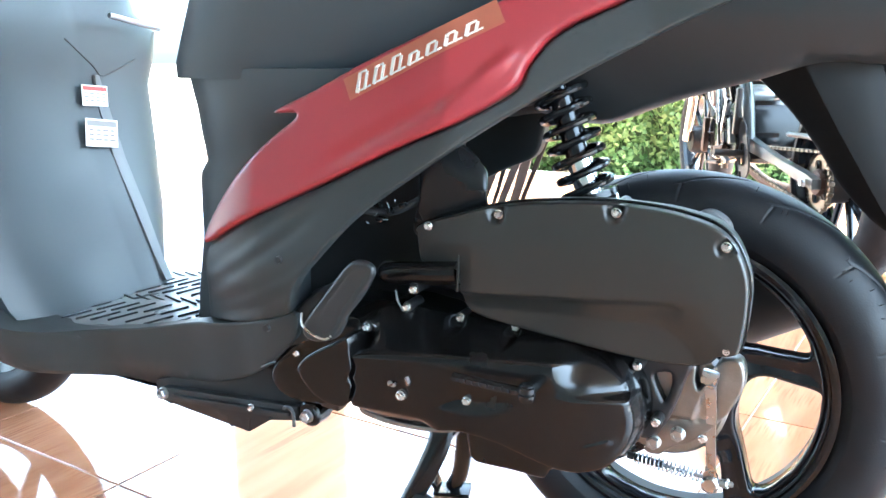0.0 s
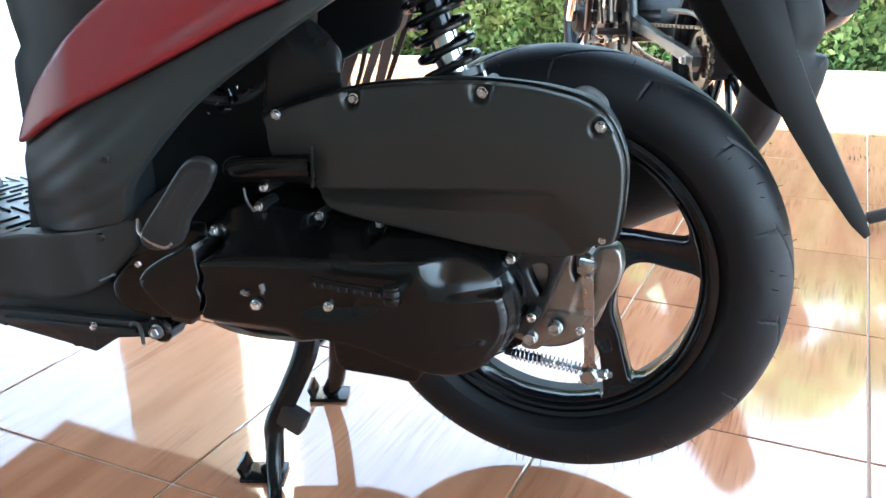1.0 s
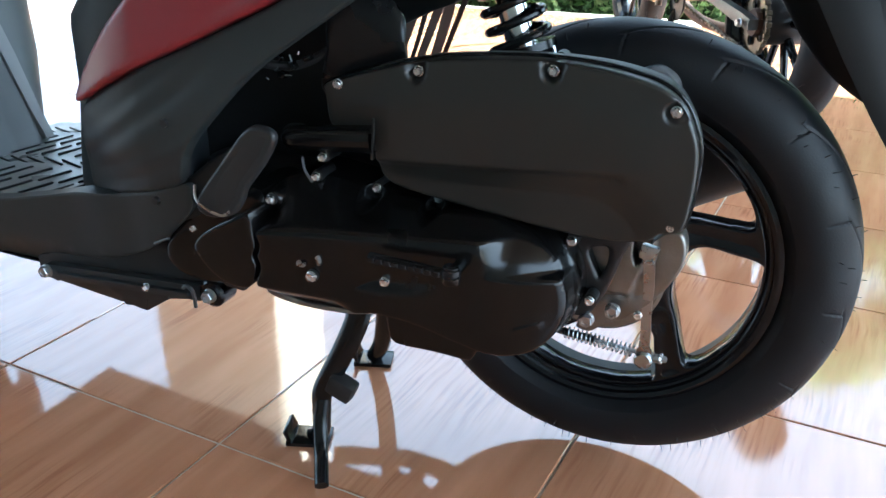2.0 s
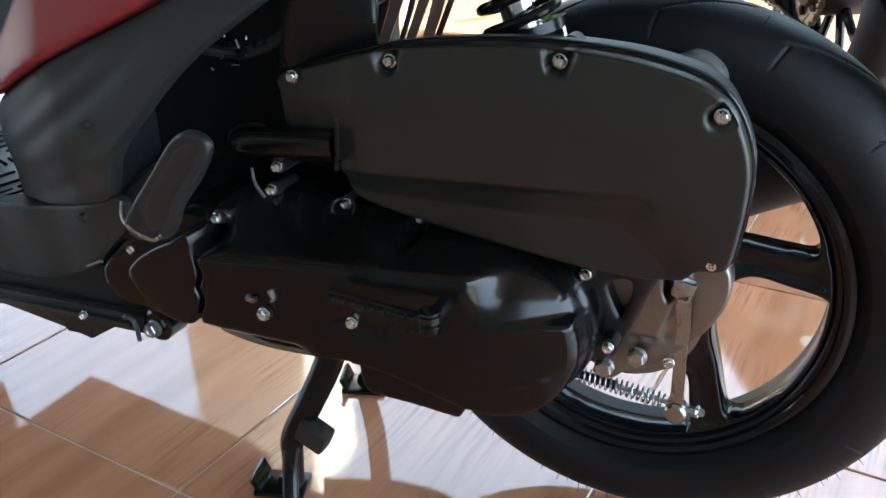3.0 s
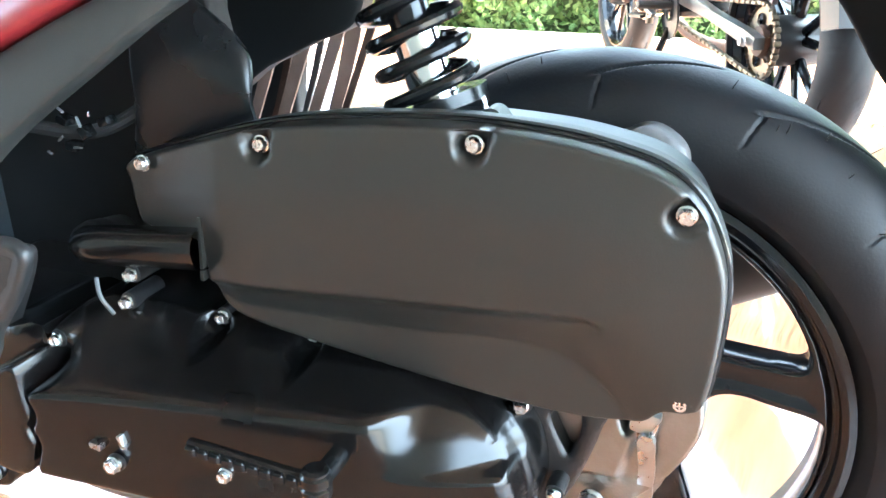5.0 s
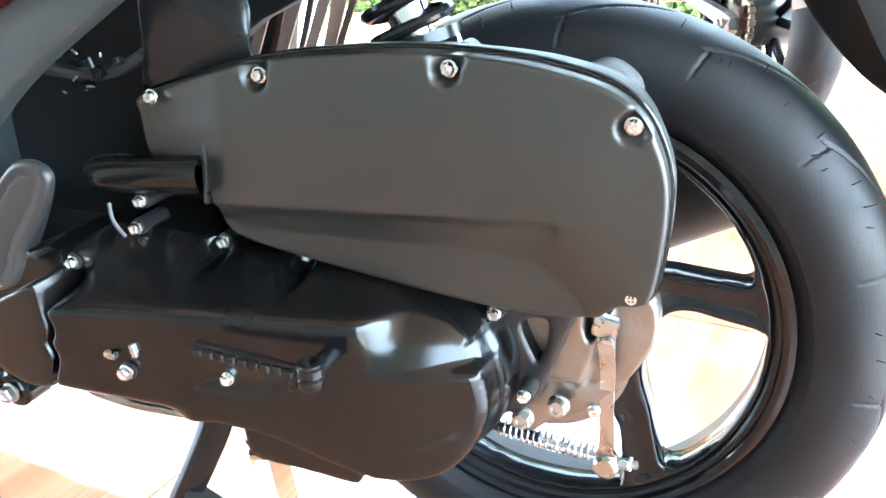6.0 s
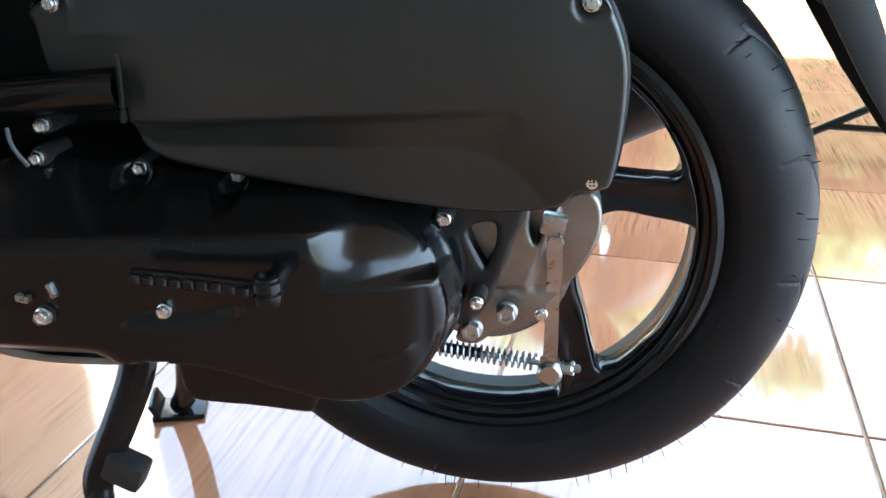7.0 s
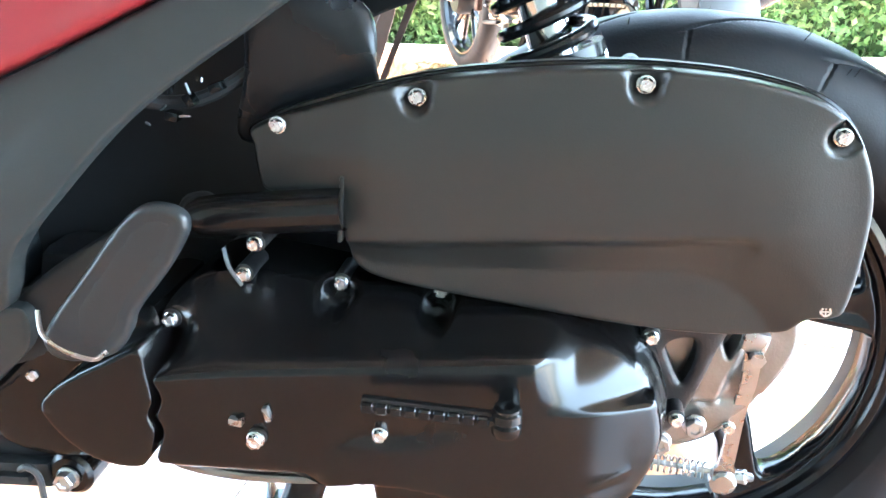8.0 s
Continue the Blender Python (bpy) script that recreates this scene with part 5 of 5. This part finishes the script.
# frame and engine
for s in (-1, 1):
    part("frame_tube", tube(bmesh.new(), curve_open([(0.50, 0.11 * s, 0.34), (0.54, 0.12 * s, 0.55), (0.75, 0.12 * s, 0.72), (1.02, 0.05 * s, 0.86)], 8), 0.022, 12), PEWTER, bike, "dull grey frame tube")
    part("subframe_tube", tube(bmesh.new(), curve_open([(0.56, 0.11 * s, 0.62), (0.25, 0.11 * s, 0.72), (-0.18, 0.09 * s, 0.80)], 6), 0.014, 10), PAINT, bike)
    part("down_tube", tube(bmesh.new(), curve_open([(1.0, 0.06 * s, 0.82), (0.93, 0.08 * s, 0.5), (0.84, 0.10 * s, 0.27)], 6), 0.018, 10), SILVER, bike)
    part("fork_leg", tube(bmesh.new(), [(1.34, 0.085 * s, 0.29), (1.12, 0.085 * s, 0.86)], 0.021, 14), CHROME if s > 0 else PAINT, bike)
    part("footrest_plate", relief(bmesh.new(), curve_loop([(0.40, 0.30), (0.44, 0.24), (0.50, 0.24), (0.54, 0.32), (0.53, 0.42), (0.47, 0.44)], 4), lambda x, z, d: -0.004 + edge(d, 0.003), 0.004, 0.02, [curve_loop([(0.46, 0.30), (0.49, 0.29), (0.50, 0.35), (0.47, 0.36)], 3)]), CASE, bike).location = (0, 0.14 * s, 0)
    part("footrest", tube(bmesh.new(), [(0.47, 0.14 * s, 0.33), (0.47, 0.24 * s, 0.335)], 0.012, 10), SOFT, bike)
bm = bmesh.new()
block(bm, (0.30, 0.24, 0.22), M(0.68, 0, 0.38, 0, 6, 0), 0.04, 3)
lathe(bm, [(0, 0.15), (0.075, 0.15), (0.09, 0.14), (0.095, 0.10), (0.095, -0.12), (0, -0.14)], 28, M(0.74, 0, 0.37))
lathe(bm, [(0, 0.145), (0.05, 0.145), (0.06, 0.13), (0.06, 0.0)], 24, M(0.58, 0, 0.36))
part("engine", bm, PAINT, bike, "black engine cases")
for x, z, w, h, a, mat in ((0.66, 0.33, 0.10, 0.016, 8, RUST), (0.60, 0.30, 0.09, 0.014, -12, PEWTER), (0.72, 0.27, 0.12, 0.012, 5, CASE), (0.55, 0.40, 0.03, 0.09, 15, PEWTER), (0.62, 0.45, 0.025, 0.12, -20, STEEL), (0.70, 0.48, 0.02, 0.14, 12, PEWTER),
                           (0.50, 0.47, 0.02, 0.16, -8, CASE), (0.76, 0.52, 0.03, 0.10, 30, TAN), (0.58, 0.55, 0.02, 0.12, 40, PAINT), (0.84, 0.36, 0.03, 0.13, -6, RUST)):
    bm = bmesh.new()
    block(bm, (w, 0.02, h), M(x, 0.158, z, 0, a, 0), 0.005)
    part("engine_bracket", bm, mat, bike)
for k in range(9):
    a = 2 * math.pi * k / 9
    piece("bolt", BOLT8, bike, M(0.74 + 0.083 * math.cos(a), 0.148, 0.37 + 0.083 * math.sin(a), 0, 0, 180))
for y0, z0, y1, z1 in ((0.15, 0.60, 0.16, 0.34), (0.14, 0.66, 0.165, 0.42), (0.12, 0.70, 0.15, 0.50)):
    part("wire", tube(bmesh.new(), curve_open([(0.60 + y0, y0, z0), (0.68, 0.17, (z0 + z1) / 2 + 0.03), (0.50 + y1, y1, z1)], 6), 0.0045, 8), SOFT if z1 < 0.4 else STEEL, bike)
for i in range(8):
    bm = bmesh.new()
    block(bm, (0.15, 0.20, 0.006), M(0.80 + 0.006 * i, 0, 0.47 + 0.017 * i, 0, 20, 0), 0.002, 1)
    part("cooling_fin", bm, CASE if i % 2 else RUST, bike)
part("header_pipe", tube(bmesh.new(), curve_open([(0.90, -0.03, 0.50), (1.0, -0.04, 0.42), (0.96, -0.05, 0.25), (0.80, -0.08, 0.18), (0.50, -0.12, 0.19), (0.25, -0.15, 0.27)], 8), 0.019, 14), RUST, bike, "heat-stained brown exhaust pipe")
part("muffler", tube(bmesh.new(), [(0.27, -0.165, 0.26), (0.20, -0.17, 0.29), (-0.18, -0.19, 0.46), (-0.22, -0.192, 0.478)], [0.024, 0.055, 0.062, 0.05], 24), PAINT, bike, "black muffler")
part("oil_filter", tube(bmesh.new(), [(0.62, 0.15, 0.26), (0.62, 0.15, 0.31)], 0.012, 12), GOLD, bike)
part("carburettor", lathe(bmesh.new(), [(0, -0.05), (0.03, -0.05), (0.035, 0.0), (0.03, 0.05), (0, 0.05)], 20, M(0.62, 0.05, 0.52)), SILVER, bike)
part("cable", tube(bmesh.new(), curve_open([(1.05, 0.09, 0.80), (0.85, 0.13, 0.60), (0.70, 0.14, 0.48), (0.56, 0.14, 0.42)], 8), 0.005, 8), SOFT, bike)
part("cable", tube(bmesh.new(), curve_open([(1.08, 0.06, 0.75), (0.95, 0.12, 0.52), (0.80, 0.13, 0.44)], 8), 0.004, 8), CHROME, bike)
part("gear_rod", tube(bmesh.new(), [(0.48, 0.155, 0.31), (0.66, 0.155, 0.27)], 0.005, 8), CHROME, bike)
bm = bmesh.new()
loft(bm, [[Vector((x, y * w, z + dz)) for y, dz in ((-1, 0), (-0.8, 0.06), (0, 0.09), (0.8, 0.06), (1, 0), (0.8, -0.05), (-0.8, -0.05))] for x, z, w in ((-0.32, 0.86, 0.07), (-0.1, 0.80, 0.11), (0.2, 0.77, 0.13), (0.5, 0.77, 0.12))])
part("seat", bm, SOFT, bike, "black motorcycle seat")
bm = bmesh.new()
loft(bm, [[Vector((x, y * w, z + dz)) for y, dz in ((-1, 0), (-0.8, 0.12), (0, 0.18), (0.8, 0.12), (1, 0), (0.7, -0.1), (-0.7, -0.1))] for x, z, w in ((0.48, 0.80, 0.10), (0.62, 0.86, 0.16), (0.85, 0.88, 0.17), (1.02, 0.86, 0.12))])
part("fuel_tank", bm, WHEEL, bike, "gloss black fuel tank")
bm = bmesh.new()
pts = [Vector((0.325 * math.cos(radians(a)), 0, 0.30 + 0.325 * math.sin(radians(a)))) for a in range(55, 175, 8)]
loft(bm, [[p + Vector((0, y, 0)) + (p - Vector((0, 0, 0.30))).normalized() * h for y, h in ((-0.085, -0.05), (-0.08, 0.01), (0, 0.025), (0.08, 0.01), (0.085, -0.05), (0.076, -0.05), (0.07, 0.003), (0, 0.016), (-0.07, 0.003), (-0.076, -0.05))] for p in pts])
part("rear_hugger", bm, BLACK, bike)
part("handlebar", tube(bmesh.new(), curve_open([(1.0, -0.36, 1.0), (1.1, -0.15, 1.0), (1.12, 0, 0.96), (1.1, 0.15, 1.0), (1.0, 0.36, 1.0)], 8), 0.012, 10), PAINT, bike)
bm = bmesh.new()
tube(bm, curve_open([(0.50, 0.13, 0.26), (0.46, 0.20, 0.12), (0.44, 0.245, 0.012)], 5), 0.011, 10)
block(bm, (0.06, 0.04, 0.010), M(0.44, 0.25, 0.005), 0.003)
part("side_stand", bm, PAINT, bike)

# ---- steel stand bar on the tiles beyond the wheel ----
prop = thing("stand_bar", "black steel stand with a rubber foot resting on the tiles", "stand", (0.50, 1.15, 0.0))
part("bar", tube(bmesh.new(), [(0.03, 0.0, 0.030), (0.30, 0.02, 0.165), (0.60, 0.04, 0.31)], 0.0085, 10), PAINT, prop)
part("rubber_foot", tube(bmesh.new(), [(-0.016, -0.002, 0.0165), (-0.012, -0.002, 0.019), (0.040, 0.001, 0.038), (0.058, 0.002, 0.046)], [0.010, 0.0145, 0.0145, 0.010], 14), SOFT, prop)
part("lower_bar", tube(bmesh.new(), [(0.085, 0.003, 0.058), (0.30, -0.03, 0.060), (0.58, -0.06, 0.0075)], 0.0070, 10), PAINT, prop)
part("upright", tube(bmesh.new(), [(0.58, -0.06, 0.0085), (0.60, 0.04, 0.31), (0.60, 0.06, 0.5)], 0.0085, 10), PAINT, prop)

# ---- hedge beyond the porch ----
rng = np.random.default_rng(7)


def hedge(x0, x1, y0, y1, height, leaves, name="hedge", label="clipped green hedge with small bright leaves behind the porch"):
    th = thing(name, label, "hedge", ((x0 + x1) / 2, (y0 + y1) / 2, -0.16))
    bm = bmesh.new()
    cx, cy = (x0 + x1) / 2, (y0 + y1) / 2
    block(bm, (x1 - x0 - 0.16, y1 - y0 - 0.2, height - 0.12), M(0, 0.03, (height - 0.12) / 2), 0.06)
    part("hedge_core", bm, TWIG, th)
    n = leaves
    p = np.stack([rng.uniform(x0, x1, n) - cx, y0 - cy + rng.gamma(1.6, 0.035, n), rng.uniform(0.02, height, n)], 1)
    p[:, 1] += 0.05 * np.sin(p[:, 0] * 7 + 3 * np.sin(p[:, 2] * 5)) + 0.03 * np.sin(p[:, 0] * 23)
    top = rng.random(n) < 0.22
    p[top, 2] = height - rng.gamma(1.5, 0.03, top.sum()) + 0.04
    p[top, 1] = rng.uniform(y0 - cy, y1 - cy, top.sum())
    d = rng.normal(size=(n, 3)) + np.array((0, -0.5, 0.5))
    d /= np.linalg.norm(d, axis=1, keepdims=True)
    s = np.cross(d, rng.normal(size=(n, 3)))
    s /= np.linalg.norm(s, axis=1, keepdims=True)
    ln, wd = rng.uniform(0.028, 0.065, n)[:, None], rng.uniform(0.010, 0.021, n)[:, None]
    nor = np.cross(d, s)
    quad = np.stack([p - d * ln * 0.5, p + s * wd + nor * 0.003, p + d * ln * 0.5, p - s * wd + nor * 0.003], 1).reshape(-1, 3)
    me = bpy.data.meshes.new("leaves")
    me.from_pydata(quad.tolist(), [], np.arange(4 * n).reshape(-1, 4).tolist())
    me.materials.append(LEAF)
    ob = new("leaves", me)
    ob.parent = th
    tagged(ob, kind="stuff")


hedge(-2.2, 4.6, 3.68, 4.3, 1.40, 56000)


def tree(x, y, height, spread, leaves):
    """A garden tree: tapered trunk, limbs and a loose crown of clumped leaves with gaps."""
    th = thing("tree", "broad-leaved garden tree with a loose sunlit crown", "tree", (x, y, -0.16))
    tip = Vector((rng.uniform(-0.2, 0.2), rng.uniform(-0.2, 0.2), height * 0.62))
    part("trunk", tube(bmesh.new(), curve_open([(0, 0, 0), (0.05, 0.02, height * 0.2), (-0.04, 0.05, height * 0.4), tip], 5), [0.11 - 0.0035 * i for i in range(16)], 10), TWIG, th)
    centres = []
    for k in range(13):
        a, up = 2.4 * k + rng.uniform(-0.3, 0.3), rng.uniform(0.42, 1.0)
        r = spread * rng.uniform(0.45, 1.0) * math.sin(math.pi * min(0.93, 0.25 + 0.7 * (up - 0.4)))
        end = Vector((r * math.cos(a), r * math.sin(a), height * up))
        part("limb", tube(bmesh.new(), curve_open([(0, 0, height * 0.35), end * 0.5 + Vector((0, 0, height * 0.12)), end], 4), [0.045, 0.035, 0.03, 0.025, 0.02, 0.016, 0.012, 0.01, 0.008], 6), TWIG, th)
        centres.append(tuple(end))
    c = np.array(centres)[rng.integers(0, len(centres), leaves)]
    v = rng.normal(size=(leaves, 3))
    v /= np.linalg.norm(v, axis=1, keepdims=True)
    p = c + v * (spread * 0.36 * rng.random(leaves)[:, None] ** 0.6) * np.array((1, 1, 0.7))
    d = rng.normal(size=(leaves, 3))
    d /= np.linalg.norm(d, axis=1, keepdims=True)
    s = np.cross(d, rng.normal(size=(leaves, 3)))
    s /= np.linalg.norm(s, axis=1, keepdims=True)
    ln, wd = rng.uniform(0.07, 0.15, leaves)[:, None], rng.uniform(0.03, 0.055, leaves)[:, None]
    quad = np.stack([p - d * ln * 0.5, p + s * wd, p + d * ln * 0.5, p - s * wd], 1).reshape(-1, 3)
    me = bpy.data.meshes.new("crown")
    me.from_pydata(quad.tolist(), [], np.arange(4 * leaves).reshape(-1, 4).tolist())
    me.materials.append(LEAF)
    ob = new("crown", me)
    ob.parent = th
    tagged(ob, kind="stuff")


for tx, ty, tall, wide in ((-1.0, 8.4, 4.4, 1.4), (1.6, 7.4, 4.0, 1.3), (3.8, 8.2, 4.8, 1.7)):
    tree(tx, ty, tall, wide, 5200)

# ---- floor tiles, laid last ----
ca, sa = math.cos(radians(TILE_TURN)), math.sin(radians(TILE_TURN))


def tile_mesh():
    bm = bmesh.new()
    h = TILE_SIZE / 2 - 0.0018
    sec = []
    for r, z in ((h, -0.004), (h, -0.0012), (h - 0.0012, 0.0)):
        sec.append([Vector((x * r, y * r, z)) for x, y in ((-1, -1), (1, -1), (1, 1), (-1, 1))])
    loft(bm, sec, caps=False)
    bm.faces.new([v for v in bm.verts if v.co.z > -1e-6])
    return finish(bm, "tile", TILE, 0)


TILE_MESH = tile_mesh()
spots = []
for i in range(-20, 21):
    for j in range(-20, 21):
        u, v = (i + 0.5) * TILE_SIZE, (j + 0.5) * TILE_SIZE
        x, y = TILE_AT[0] + u * ca - v * sa, TILE_AT[1] + u * sa + v * ca
        if FLOOR_X[0] + 0.22 < x < FLOOR_X[1] - 0.22 and FLOOR_Y[0] + 0.22 < y < FLOOR_Y[1] - 0.22:
            spots.append((x, y))
spots.sort(key=lambda p: math.hypot((p[0] + 0.3) * 0.75, p[1] - 0.9))
far_bm = bmesh.new()
for k, (x, y) in enumerate(spots):
    m = M(x, y, 0, 0, 0, TILE_TURN)
    if k < 290:
        piece("tile", TILE_MESH, floor, m)
    else:
        h = TILE_SIZE / 2 - 0.0018
        far_bm.faces.new([far_bm.verts.new(m @ Vector((a * h, b * h, 0))) for a, b in ((-1, -1), (1, -1), (1, 1), (-1, 1))])
if far_bm.faces:
    tagged(part("far_tiles", far_bm, TILE, floor, smooth=0), kind="stuff")
